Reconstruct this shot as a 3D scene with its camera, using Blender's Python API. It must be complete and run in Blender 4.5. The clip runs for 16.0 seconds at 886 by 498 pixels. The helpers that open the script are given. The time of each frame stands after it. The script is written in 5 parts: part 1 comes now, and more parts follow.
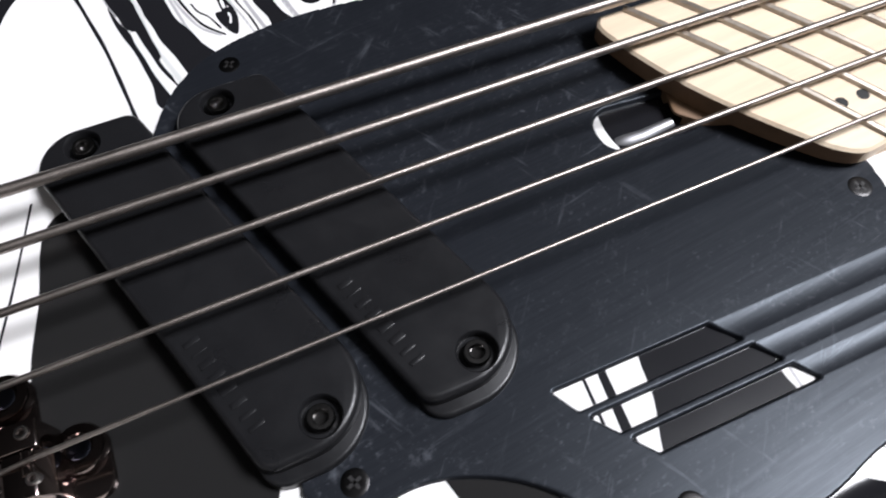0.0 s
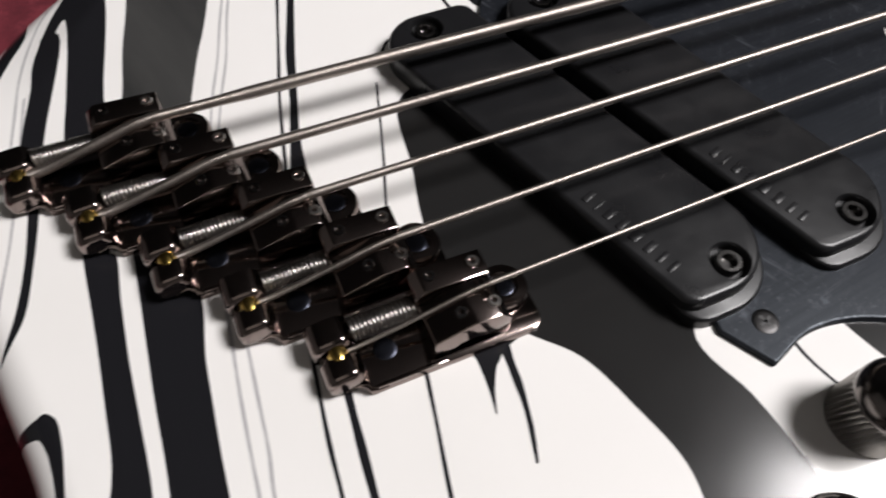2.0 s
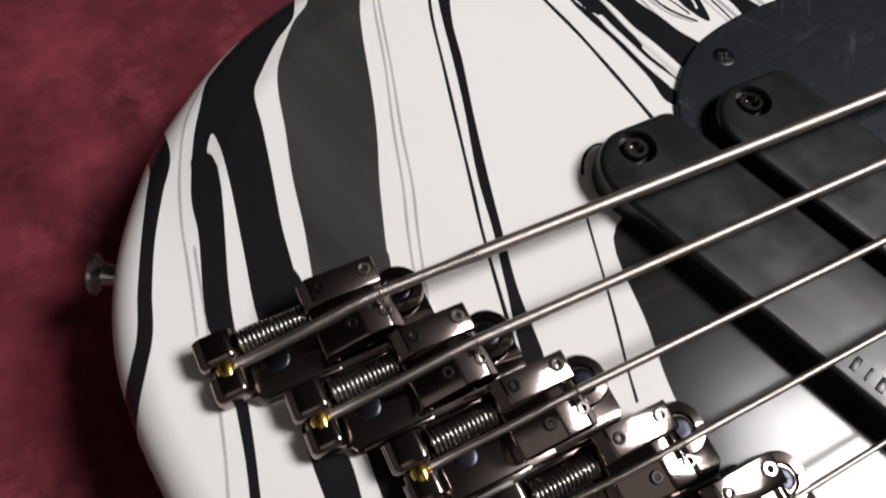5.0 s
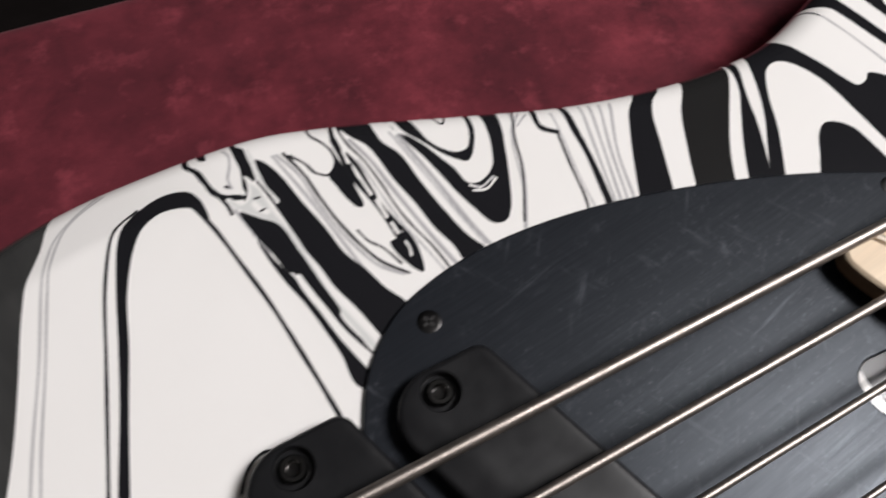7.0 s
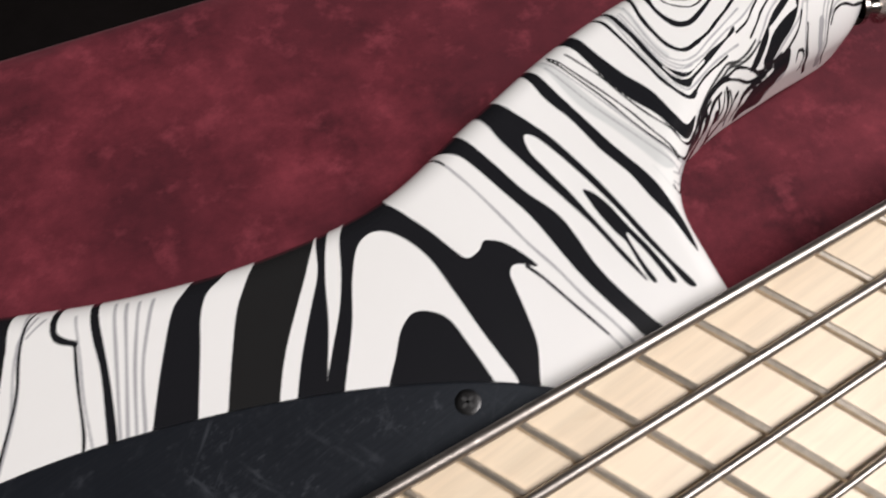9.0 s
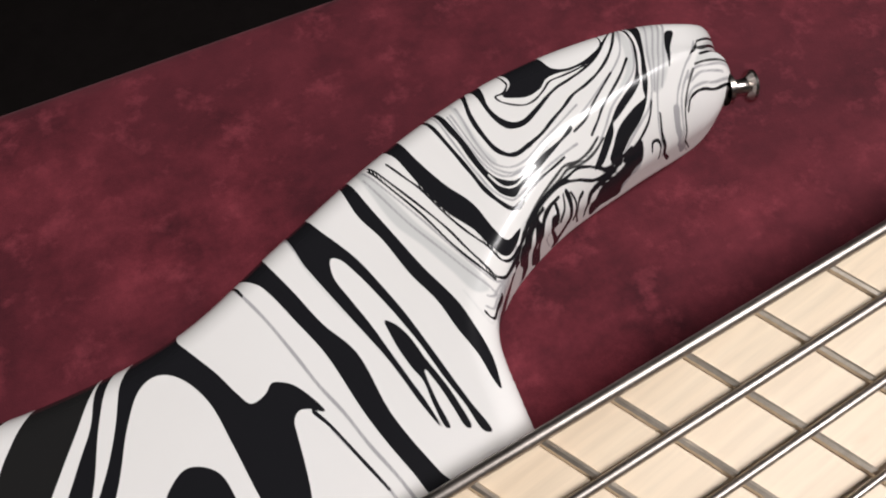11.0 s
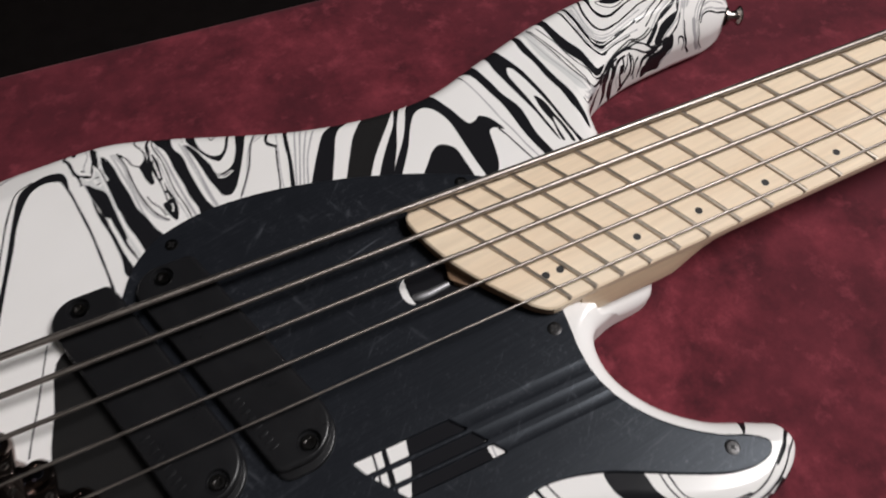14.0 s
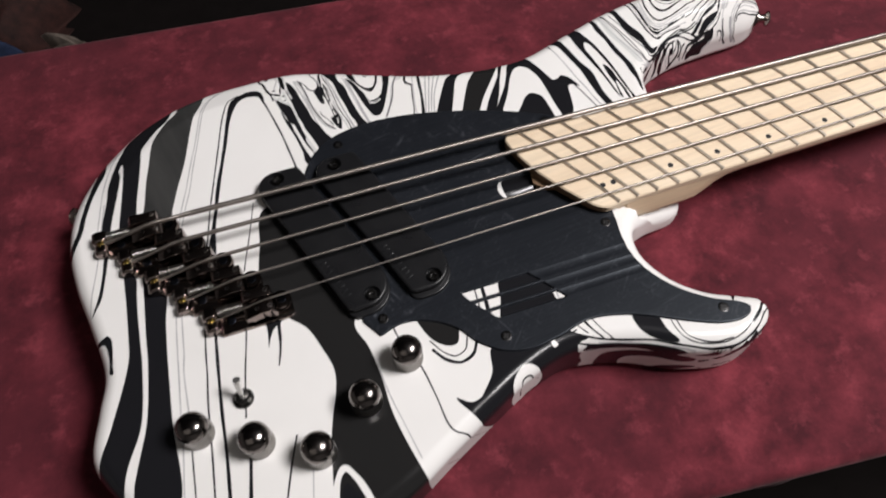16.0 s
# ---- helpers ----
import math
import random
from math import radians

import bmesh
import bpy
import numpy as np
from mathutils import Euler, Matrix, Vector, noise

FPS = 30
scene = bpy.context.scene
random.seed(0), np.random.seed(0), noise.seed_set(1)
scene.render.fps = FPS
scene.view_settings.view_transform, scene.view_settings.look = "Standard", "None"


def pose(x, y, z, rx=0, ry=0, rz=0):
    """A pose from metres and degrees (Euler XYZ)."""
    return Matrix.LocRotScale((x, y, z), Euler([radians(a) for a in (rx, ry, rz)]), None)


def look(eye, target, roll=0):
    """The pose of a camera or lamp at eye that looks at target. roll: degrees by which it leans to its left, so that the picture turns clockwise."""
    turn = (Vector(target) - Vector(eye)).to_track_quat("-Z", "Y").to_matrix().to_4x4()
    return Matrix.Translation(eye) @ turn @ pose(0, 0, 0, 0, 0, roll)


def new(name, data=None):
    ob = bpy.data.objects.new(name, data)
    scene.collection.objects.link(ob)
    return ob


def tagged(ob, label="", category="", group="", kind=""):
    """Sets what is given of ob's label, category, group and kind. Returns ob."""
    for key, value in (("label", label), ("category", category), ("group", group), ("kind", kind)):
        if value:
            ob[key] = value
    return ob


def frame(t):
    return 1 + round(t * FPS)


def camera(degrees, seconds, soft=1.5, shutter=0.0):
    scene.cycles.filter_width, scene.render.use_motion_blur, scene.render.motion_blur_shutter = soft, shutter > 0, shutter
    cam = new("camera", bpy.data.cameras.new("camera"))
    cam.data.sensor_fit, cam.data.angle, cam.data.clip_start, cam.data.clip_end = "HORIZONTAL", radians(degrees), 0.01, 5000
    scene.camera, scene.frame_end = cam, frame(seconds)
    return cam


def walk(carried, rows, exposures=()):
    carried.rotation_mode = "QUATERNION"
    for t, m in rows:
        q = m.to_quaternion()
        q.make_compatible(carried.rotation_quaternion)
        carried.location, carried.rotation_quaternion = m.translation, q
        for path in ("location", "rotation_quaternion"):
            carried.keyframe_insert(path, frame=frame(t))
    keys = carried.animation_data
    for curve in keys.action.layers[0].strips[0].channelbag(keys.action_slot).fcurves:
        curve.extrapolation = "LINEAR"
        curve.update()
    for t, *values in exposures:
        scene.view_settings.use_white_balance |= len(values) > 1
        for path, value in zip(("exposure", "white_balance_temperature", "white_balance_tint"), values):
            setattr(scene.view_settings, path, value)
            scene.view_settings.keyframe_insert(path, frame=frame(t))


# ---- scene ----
cam = camera(64.51, 16.0, 1.9, 0.4)
PATH = [
    (0, (0.0715, -0.0955, 0.1969), (0.2532, 0.3668, -0.6710), -2.10),
    (0.5, (0.0522, -0.0949, 0.1951), (0.2524, 0.3615, -0.6719), -0.82),
    (1, (0.0246, -0.0966, 0.1930), (0.2414, 0.3582, -0.6707), 0.76),
    (1.5, (-0.0079, -0.0963, 0.1882), (0.2218, 0.3642, -0.6692), 2.25),
    (2, (-0.0343, -0.0904, 0.1856), (0.2009, 0.3729, -0.6688), 4.05),
    (2.5, (-0.0557, -0.0844, 0.1836), (0.1706, 0.3762, -0.6747), 4.94),
    (3, (-0.0729, -0.0702, 0.1760), (0.1705, 0.3735, -0.6865), 8.22),
    (3.2, (-0.0756, -0.0638, 0.1745), (0.1738, 0.3684, -0.6921), 9.45),
    (5.3, (-0.0661, -0.0021, 0.1979), (0.1899, 0.3505, -0.7022), 10.29),
    (5.5, (-0.0593, 0.0035, 0.2018), (0.1966, 0.3562, -0.6983), 10.08),
    (6, (-0.0310, 0.0096, 0.2050), (0.2094, 0.3830, -0.6910), 6.67),
    (6.5, (0.0051, 0.0150, 0.2069), (0.2411, 0.3867, -0.6909), 5.37),
    (7, (0.0386, 0.0153, 0.2103), (0.2792, 0.3918, -0.6844), 4.70),
    (7.5, (0.0780, 0.0157, 0.2130), (0.3204, 0.3856, -0.6839), 4.08),
    (8, (0.1144, 0.0106, 0.2111), (0.3667, 0.3748, -0.6854), 3.77),
    (8.5, (0.1491, 0.0086, 0.2076), (0.3996, 0.3713, -0.6900), 3.49),
    (9, (0.1758, 0.0132, 0.2065), (0.4241, 0.3892, -0.6862), 3.30),
    (9.5, (0.2059, 0.0175, 0.2057), (0.4448, 0.4106, -0.6823), 0.87),
    (9.7, (0.2198, 0.0201, 0.2064), (0.4559, 0.4184, -0.6800), -0.23),
    (11.8, (0.2473, -0.0092, 0.2305), (0.4604, 0.3856, -0.6633), -2.77),
    (12, (0.2399, -0.0196, 0.2424), (0.4492, 0.3912, -0.6449), -2.73),
    (12.5, (0.2060, -0.0410, 0.2577), (0.4005, 0.3913, -0.6228), -2.08),
    (13, (0.1732, -0.0695, 0.2823), (0.3562, 0.3670, -0.5986), -2.64),
    (13.5, (0.1489, -0.1023, 0.3044), (0.3387, 0.3474, -0.5684), -2.52),
    (14, (0.1215, -0.1290, 0.3240), (0.3126, 0.3192, -0.5492), -1.55),
    (14.5, (0.0940, -0.1607, 0.3510), (0.2839, 0.2884, -0.5221), -0.16),
    (15, (0.0763, -0.1846, 0.3751), (0.2555, 0.2773, -0.4936), -0.56),
    (15.5, (0.0638, -0.2037, 0.3955), (0.2283, 0.2764, -0.4662), -1.40),
    (16, (0.0492, -0.2226, 0.4090), (0.1957, 0.2453, -0.4625), -1.31),
]
walk(cam, [(t, look(eye, target, roll)) for t, eye, target, roll in PATH], [(0, 0.52, 6050, 10), (1, 0.46, 6300, 10), (2, 0.2, 6500, 10), (3.2, 0.1, 6500, 10), (5.3, 0.06, 6500, 10), (8, 0.05, 6500, 10), (9.7, -0.1, 6500, 10), (12, -0.22, 6500, 10), (13.5, -0.3, 6500, 10), (15.3, -0.22, 6500, 10), (16, 0.0, 6500, 10)])

# ---- world and lights ----
world = bpy.data.worlds.new("world")
scene.world = world
world.use_nodes = True
world.node_tree.nodes["Background"].inputs["Color"].default_value = (0.9, 0.95, 1.0, 1)
world.node_tree.nodes["Background"].inputs["Strength"].default_value = 0.02


def lamp(name, at, target, sx, sy, watts, colour=(1.0, 0.97, 0.97)):
    data = bpy.data.lights.new(name, "AREA")
    data.shape, data.size, data.size_y, data.energy, data.color = "RECTANGLE", sx, sy, watts, colour
    ob = new(name, data)
    ob.matrix_world = look(at, target)
    return ob


lamp("ceiling_or_fill_lamp", (1.15, -0.38, 1.70), (0.05, 0.0, 0.04), 0.60, 0.60, 52)
# added weak warm fill; no known fixture hangs here
lamp("ceiling_or_fill_lamp", (-1.0, -0.9, 1.78), (-1.0, -0.9, 0.0), 1.60, 1.20, 1.8, (1.0, 0.93, 0.86))

# ---- materials ----
def mat(name):
    m = bpy.data.materials.new(name)
    m.use_nodes = True
    n = m.node_tree.nodes
    return m, n, m.node_tree.links, n["Principled BSDF"]


def ramp(n, stops, mode="LINEAR"):
    r = n.new("ShaderNodeValToRGB")
    r.color_ramp.interpolation = mode
    e = r.color_ramp.elements
    while len(e) < len(stops):
        e.new(0.5)
    for k, (p, c) in enumerate(stops):
        e[k].position = p
        e[k].color = (*c, 1) if isinstance(c, tuple) else (c, c, c, 1)
    return r


def noise_tex(n, l, scale, detail=4, rough=0.55, stretch=None, turn=0.0):
    """Noise over the object's own metres, drawn out where stretch is given."""
    co, mp, t = n.new("ShaderNodeTexCoord"), n.new("ShaderNodeMapping"), n.new("ShaderNodeTexNoise")
    l.new(co.outputs["Object"], mp.inputs["Vector"])
    l.new(mp.outputs["Vector"], t.inputs["Vector"])
    mp.vector_type = "TEXTURE"
    if stretch:
        mp.inputs["Scale"].default_value = tuple(1 / s for s in stretch)
    mp.inputs["Rotation"].default_value = (0, 0, radians(turn))
    t.inputs["Scale"].default_value, t.inputs["Detail"].default_value, t.inputs["Roughness"].default_value = scale, detail, rough
    return t


def mix(n, l, fac, a, b):
    m = n.new("ShaderNodeMix")
    m.data_type = "RGBA"
    for sock, v in ((0, fac), (6, a), (7, b)):
        if isinstance(v, (int, float)):
            m.inputs[sock].default_value = v if sock == 0 else (v, v, v, 1)
        elif isinstance(v, tuple):
            m.inputs[sock].default_value = (*v, 1)
        else:
            l.new(v, m.inputs[sock])
    return m.outputs[2]


def bump(n, l, height, bsdf, strength, distance):
    b = n.new("ShaderNodeBump")
    b.inputs["Strength"].default_value, b.inputs["Distance"].default_value = strength, distance
    l.new(height, b.inputs["Height"])
    l.new(b.outputs["Normal"], bsdf.inputs["Normal"])
    return b


def plain(name, colour, rough, metal=0.0, grain=0.0, grain_scale=300, spread=0.12):
    """Colour and roughness that wander a little, with a fine grain."""
    m, n, l, b = mat(name)
    t = noise_tex(n, l, grain_scale, 5, 0.6)
    lo, hi = tuple(c * (1 - spread) for c in colour), tuple(min(1, c * (1 + spread)) for c in colour)
    r = ramp(n, [(0.3, lo), (0.7, hi)])
    l.new(t.outputs["Fac"], r.inputs["Fac"])
    l.new(r.outputs["Color"], b.inputs["Base Color"])
    big = noise_tex(n, l, grain_scale * 0.12, 3, 0.5)
    rr = ramp(n, [(0.3, max(0.02, rough - 0.06)), (0.7, min(1, rough + 0.06))])
    l.new(big.outputs["Fac"], rr.inputs["Fac"])
    l.new(rr.outputs["Color"], b.inputs["Roughness"])
    b.inputs["Metallic"].default_value = metal
    if grain:
        bump(n, l, t.outputs["Fac"], b, grain, 0.0004)
    return m


def paint_material():
    """Marbled paint: three inks over cream, each laid where its field is below zero."""
    m, n, l, b = mat("marbled_paint")
    t = noise_tex(n, l, 14, 3, 0.5)
    base = ramp(n, [(0.3, (0.82, 0.80, 0.775)), (0.7, (0.86, 0.84, 0.82))])
    l.new(t.outputs["Fac"], base.inputs["Fac"])
    colour = base.outputs["Color"]
    cloudy = noise_tex(n, l, 34, 5, 0.6, (1, 0.16, 1), 14)
    greys = ramp(n, [(0.3, (0.030, 0.030, 0.030)), (0.72, (0.074, 0.073, 0.070))])
    l.new(cloudy.outputs["Fac"], greys.inputs["Fac"])
    for key, ink, lo, hi in (("ink_mist", (0.64, 0.64, 0.625), -0.9, 0.3), ("ink_pale", (0.40, 0.39, 0.40), -0.30, 0.22), ("ink_grey", greys.outputs["Color"], -0.16, 0.16), ("ink_soot", (0.0165, 0.0161, 0.0160), -0.12, 0.12), ("ink_black", (0.012, 0.012, 0.014), -0.10, 0.10)):
        a = n.new("ShaderNodeAttribute")
        a.attribute_name = key
        mr = n.new("ShaderNodeMapRange")
        mr.interpolation_type = "SMOOTHSTEP"
        l.new(a.outputs["Fac"], mr.inputs["Value"])
        mr.inputs["From Min"].default_value, mr.inputs["From Max"].default_value = lo, hi
        mr.inputs["To Min"].default_value, mr.inputs["To Max"].default_value = 1, 0
        colour = mix(n, l, mr.outputs["Result"], colour, ink)
    l.new(colour, b.inputs["Base Color"])
    smear = noise_tex(n, l, 30, 4, 0.6)
    rr = ramp(n, [(0.3, 0.15), (0.7, 0.21)])
    l.new(smear.outputs["Fac"], rr.inputs["Fac"])
    l.new(rr.outputs["Color"], b.inputs["Roughness"])
    b.inputs["Specular IOR Level"].default_value = 0.36
    return m


def guard_material():
    """Black anodised sheet, worn: clouds of fine scuffs, scratches in several directions."""
    m, n, l, b = mat("black_anodised_sheet")
    hair = noise_tex(n, l, 900, 4, 0.7, (0.03, 1, 1), 10)
    cloud = noise_tex(n, l, 22, 5, 0.65)
    gate = ramp(n, [(0.42, 0.05), (0.58, 1.0)])
    l.new(cloud.outputs["Fac"], gate.inputs["Fac"])
    marks = None
    for scale, stretch, turn, lo, hi in ((210, (0.6, 1, 1), 38, 0.60, 0.78), (300, (0.10, 1, 1), -62, 0.60, 0.72), (300, (0.07, 1, 1), 12, 0.60, 0.72), (320, (0.09, 1, 1), 50, 0.60, 0.72), (620, (0.8, 1, 1), 10, 0.57, 0.74), (150, (0.8, 1, 1), 70, 0.60, 0.74)):
        scuff = noise_tex(n, l, scale, 8, 0.72, stretch, turn)
        spots = ramp(n, [(lo, 0.0), (hi, 1.0)])
        l.new(scuff.outputs["Fac"], spots.inputs["Fac"])
        if marks is None:
            marks = spots.outputs["Color"]
        else:
            top = n.new("ShaderNodeMath")
            top.operation = "MAXIMUM"
            l.new(marks, top.inputs[0])
            l.new(spots.outputs["Color"], top.inputs[1])
            marks = top.outputs[0]
    mul = n.new("ShaderNodeMath")
    mul.operation = "MULTIPLY"
    l.new(gate.outputs["Color"], mul.inputs[0])
    l.new(marks, mul.inputs[1])
    dark = ramp(n, [(0.3, (0.0095, 0.0106, 0.0135)), (0.7, (0.0130, 0.0144, 0.0180))])
    l.new(cloud.outputs["Fac"], dark.inputs["Fac"])
    l.new(mix(n, l, mul.outputs[0], dark.outputs["Color"], (0.075, 0.08, 0.092)), b.inputs["Base Color"])
    rr = ramp(n, [(0.25, 0.33), (0.75, 0.38)])
    smear = noise_tex(n, l, 1100, 6, 0.70, (0.04, 1, 1), 6)
    gloss = ramp(n, [(0.34, 0.22), (0.50, 0.27), (0.66, 0.33)])
    l.new(smear.outputs["Fac"], gloss.inputs["Fac"])
    l.new(gloss.outputs["Color"], b.inputs["Specular IOR Level"])
    b.inputs["Specular Tint"].default_value = (0.82, 0.90, 1.0, 1)
    l.new(hair.outputs["Fac"], rr.inputs["Fac"])
    l.new(rr.outputs["Color"], b.inputs["Roughness"])
    bump(n, l, hair.outputs["Fac"], b, 0.02, 0.0002)
    return m


def maple_material(name, a, c, gloss):
    m, n, l, b = mat(name)
    t = noise_tex(n, l, 60, 5, 0.6, (0.09, 1, 1), 8)
    f = noise_tex(n, l, 420, 4, 0.6, (0.06, 1, 1), 4)
    flecks = noise_tex(n, l, 90, 3, 0.5, (0.25, 1, 1), -12)
    r = ramp(n, [(0.25, a), (0.75, c)])
    l.new(t.outputs["Fac"], r.inputs["Fac"])
    fr = ramp(n, [(0.35, 0.86), (0.62, 1.0)])
    l.new(f.outputs["Fac"], fr.inputs["Fac"])
    mm = n.new("ShaderNodeMix")
    mm.data_type, mm.blend_type = "RGBA", "MULTIPLY"
    mm.inputs[0].default_value = 0.8
    l.new(r.outputs["Color"], mm.inputs[6])
    l.new(fr.outputs["Color"], mm.inputs[7])
    dk = ramp(n, [(0.70, 0.0), (0.78, 0.35)])
    l.new(flecks.outputs["Fac"], dk.inputs["Fac"])
    l.new(mix(n, l, dk.outputs["Color"], mm.outputs[2], (0.45, 0.27, 0.13)), b.inputs["Base Color"])
    b.inputs["Roughness"].default_value = gloss
    bump(n, l, f.outputs["Fac"], b, 0.12, 0.0002)
    return m


def cloth_material():
    """Burgundy backdrop cloth: mottled dye in clouds, weave as a fine relief."""
    m, n, l, b = mat("mottled_burgundy_cloth")
    big = noise_tex(n, l, 6, 6, 0.62)
    mid = noise_tex(n, l, 26, 8, 0.70)
    spot = noise_tex(n, l, 60, 7, 0.68)
    r1 = ramp(n, [(0.34, (0.047, 0.0064, 0.0108)), (0.50, (0.113, 0.0151, 0.0234)), (0.66, (0.205, 0.0305, 0.0440))])
    l.new(mid.outputs["Fac"], r1.inputs["Fac"])
    r2 = ramp(n, [(0.36, 0.10), (0.60, 1.0)])
    l.new(big.outputs["Fac"], r2.inputs["Fac"])
    c1 = mix(n, l, r2.outputs["Color"], (0.080, 0.0120, 0.0190), r1.outputs["Color"])
    r3 = ramp(n, [(0.54, 0.0), (0.70, 0.55)])
    l.new(spot.outputs["Fac"], r3.inputs["Fac"])
    c2 = mix(n, l, r3.outputs["Color"], c1, (0.262, 0.045, 0.062))
    l.new(c2, b.inputs["Base Color"])
    b.inputs["Roughness"].default_value = 0.85
    b.inputs["Specular IOR Level"].default_value = 0.2
    b.inputs["Sheen Weight"].default_value = 0.06
    weave = noise_tex(n, l, 1600, 2, 0.5)
    bump(n, l, weave.outputs["Fac"], b, 0.25, 0.0004)
    return m


PAINT = paint_material()
GUARD = guard_material()
BOARD = maple_material("maple_fretboard", (0.79, 0.61, 0.43), (0.87, 0.73, 0.545), 0.48)
NECK = maple_material("maple_neck", (0.68, 0.51, 0.34), (0.76, 0.60, 0.42), 0.35)
CLOTH = cloth_material()
PLASTIC = plain("black_moulded_plastic", (0.0102, 0.0102, 0.0112), 0.33, 0, 0.06, 900)
PLASTIC.node_tree.nodes["Principled BSDF"].inputs["Specular IOR Level"].default_value = 0.36
BLACK_CHROME = plain("black_chrome", (0.24, 0.195, 0.18), 0.13, 1.0, 0, 200, 0.05)
DOME = plain("black_chrome_dome", (0.20, 0.18, 0.17), 0.17, 1.0, 0, 200, 0.05)
STEEL = plain("nickel_steel", (0.62, 0.59, 0.56), 0.24, 1.0, 0, 600)
WOUND = plain("wound_string_steel", (0.335, 0.297, 0.27), 0.42, 1.0, 0, 900)
FRET = plain("fret_nickel", (0.62, 0.55, 0.47), 0.42, 1.0, 0, 500)
SCREW = plain("black_screw", (0.034, 0.033, 0.033), 0.34, 1.0, 0.05, 900)
SATIN = plain("satin_chrome", (0.78, 0.77, 0.75), 0.48, 1.0)
BUTTON = plain("smoked_chrome", (0.44, 0.40, 0.37), 0.2, 1.0, 0.03, 400)
DARK_STEEL = plain("blackened_steel", (0.17, 0.165, 0.16), 0.24, 1.0, 0.03, 900)
SHADED_END_GRAIN = maple_material("shaded_end_grain", (0.20, 0.118, 0.064), (0.28, 0.17, 0.098), 0.5)
POCKET_GLINT = plain("pocket_glint_steel", (0.40, 0.40, 0.41), 0.55, 1.0)
DARK = plain("black_dot", (0.015, 0.014, 0.014), 0.5)
BRASS = plain("brass_ball_end", (0.62, 0.43, 0.12), 0.22, 1.0)
SPRING = plain("spring_steel", (0.34, 0.32, 0.30), 0.26, 1.0)

# ---- shape tools (all in millimetres until a mesh is made) ----
def spline(points, closed=True, per=14):
    """A smooth line through a few points (centripetal form)."""
    p = np.array(points, float)
    k = len(p)
    out = []
    for i in range(k if closed else k - 1):
        if closed:
            a, b, c, d = (p[(i + j - 1) % k] for j in range(4))
        else:
            b, c = p[i], p[i + 1]
            a = p[i - 1] if i else 2 * b - c
            d = p[i + 2] if i + 2 < k else 2 * c - b
        t1 = max(np.linalg.norm(b - a), 1e-6) ** 0.5
        t2 = t1 + max(np.linalg.norm(c - b), 1e-6) ** 0.5
        t3 = t2 + max(np.linalg.norm(d - c), 1e-6) ** 0.5
        t = np.linspace(t1, t2, per, endpoint=False)[:, None]
        a1, a2, a3 = (t1 - t) / t1 * a + t / t1 * b, (t2 - t) / (t2 - t1) * b + (t - t1) / (t2 - t1) * c, (t3 - t) / (t3 - t2) * c + (t - t2) / (t3 - t2) * d
        b1, b2 = (t2 - t) / t2 * a1 + t / t2 * a2, (t3 - t) / (t3 - t1) * a2 + (t - t1) / (t3 - t1) * a3
        out.append((t2 - t) / (t2 - t1) * b1 + (t - t1) / (t2 - t1) * b2)
    if not closed:
        out.append(p[-1:])
    return np.concatenate(out)


def fillet(corners, per=8):
    """A closed outline from corners (x, y, radius)."""
    out = []
    k = len(corners)
    for i in range(k):
        p, q, s = (np.array(corners[(i + j - 1) % k][:2], float) for j in range(3))
        r = corners[i][2]
        if r <= 0:
            out.append(q[None])
            continue
        u, v = (p - q) / np.linalg.norm(p - q), (s - q) / np.linalg.norm(s - q)
        half = math.acos(max(-1, min(1, float(u @ v)))) / 2
        d = r / math.tan(half)
        a, b = q + u * d, q + v * d
        c = q + (u + v) / np.linalg.norm(u + v) * r / math.sin(half)
        t0, t1 = math.atan2(*(a - c)[::-1]), math.atan2(*(b - c)[::-1])
        t1 = t0 + (t1 - t0 + math.pi) % (2 * math.pi) - math.pi
        t = np.linspace(t0, t1, per)
        out.append(np.stack([c[0] + r * np.cos(t), c[1] + r * np.sin(t)], 1))
    return np.concatenate(out)


def distance(px, py, line, widths=None, closed=False):
    """Distance from points to a line; with widths, less the line's half-width there."""
    a = line
    b = np.roll(line, -1, 0) if closed else line[1:]
    a = a if closed else line[:-1]
    best = np.full(px.shape, 1e9)
    for i in range(len(a)):
        d = b[i] - a[i]
        L = max(float(d @ d), 1e-12)
        h = np.clip(((px - a[i, 0]) * d[0] + (py - a[i, 1]) * d[1]) / L, 0, 1)
        q = np.hypot(px - a[i, 0] - h * d[0], py - a[i, 1] - h * d[1])
        if widths is not None:
            j = (i + 1) % len(line)
            q = q - 0.5 * (widths[i] + (widths[j] - widths[i]) * h)
        np.minimum(best, q, out=best)
    return best


def inside(px, py, poly):
    x, y = poly[:, 0], poly[:, 1]
    x2, y2 = np.roll(x, -1), np.roll(y, -1)
    odd = np.zeros(px.shape, bool)
    for i in range(len(poly)):
        if y[i] == y2[i]:
            continue
        hit = ((y[i] > py) != (y2[i] > py)) & (px < (x2[i] - x[i]) * (py - y[i]) / (y2[i] - y[i]) + x[i])
        odd ^= hit
    return odd


def signed(px, py, poly, reach=None):
    """Signed distance to a closed outline, below zero inside. Past reach it is only roughly right."""
    if reach is None:
        d = distance(px, py, poly, closed=True)
    else:
        d = np.full(px.shape, reach)
        lo, hi = poly.min(0) - reach, poly.max(0) + reach
        near = (px > lo[0]) & (px < hi[0]) & (py > lo[1]) & (py < hi[1])
        if near.any():
            d[near] = np.minimum(distance(px[near], py[near], poly, closed=True), reach)
    return np.where(inside(px, py, poly), -d, d)


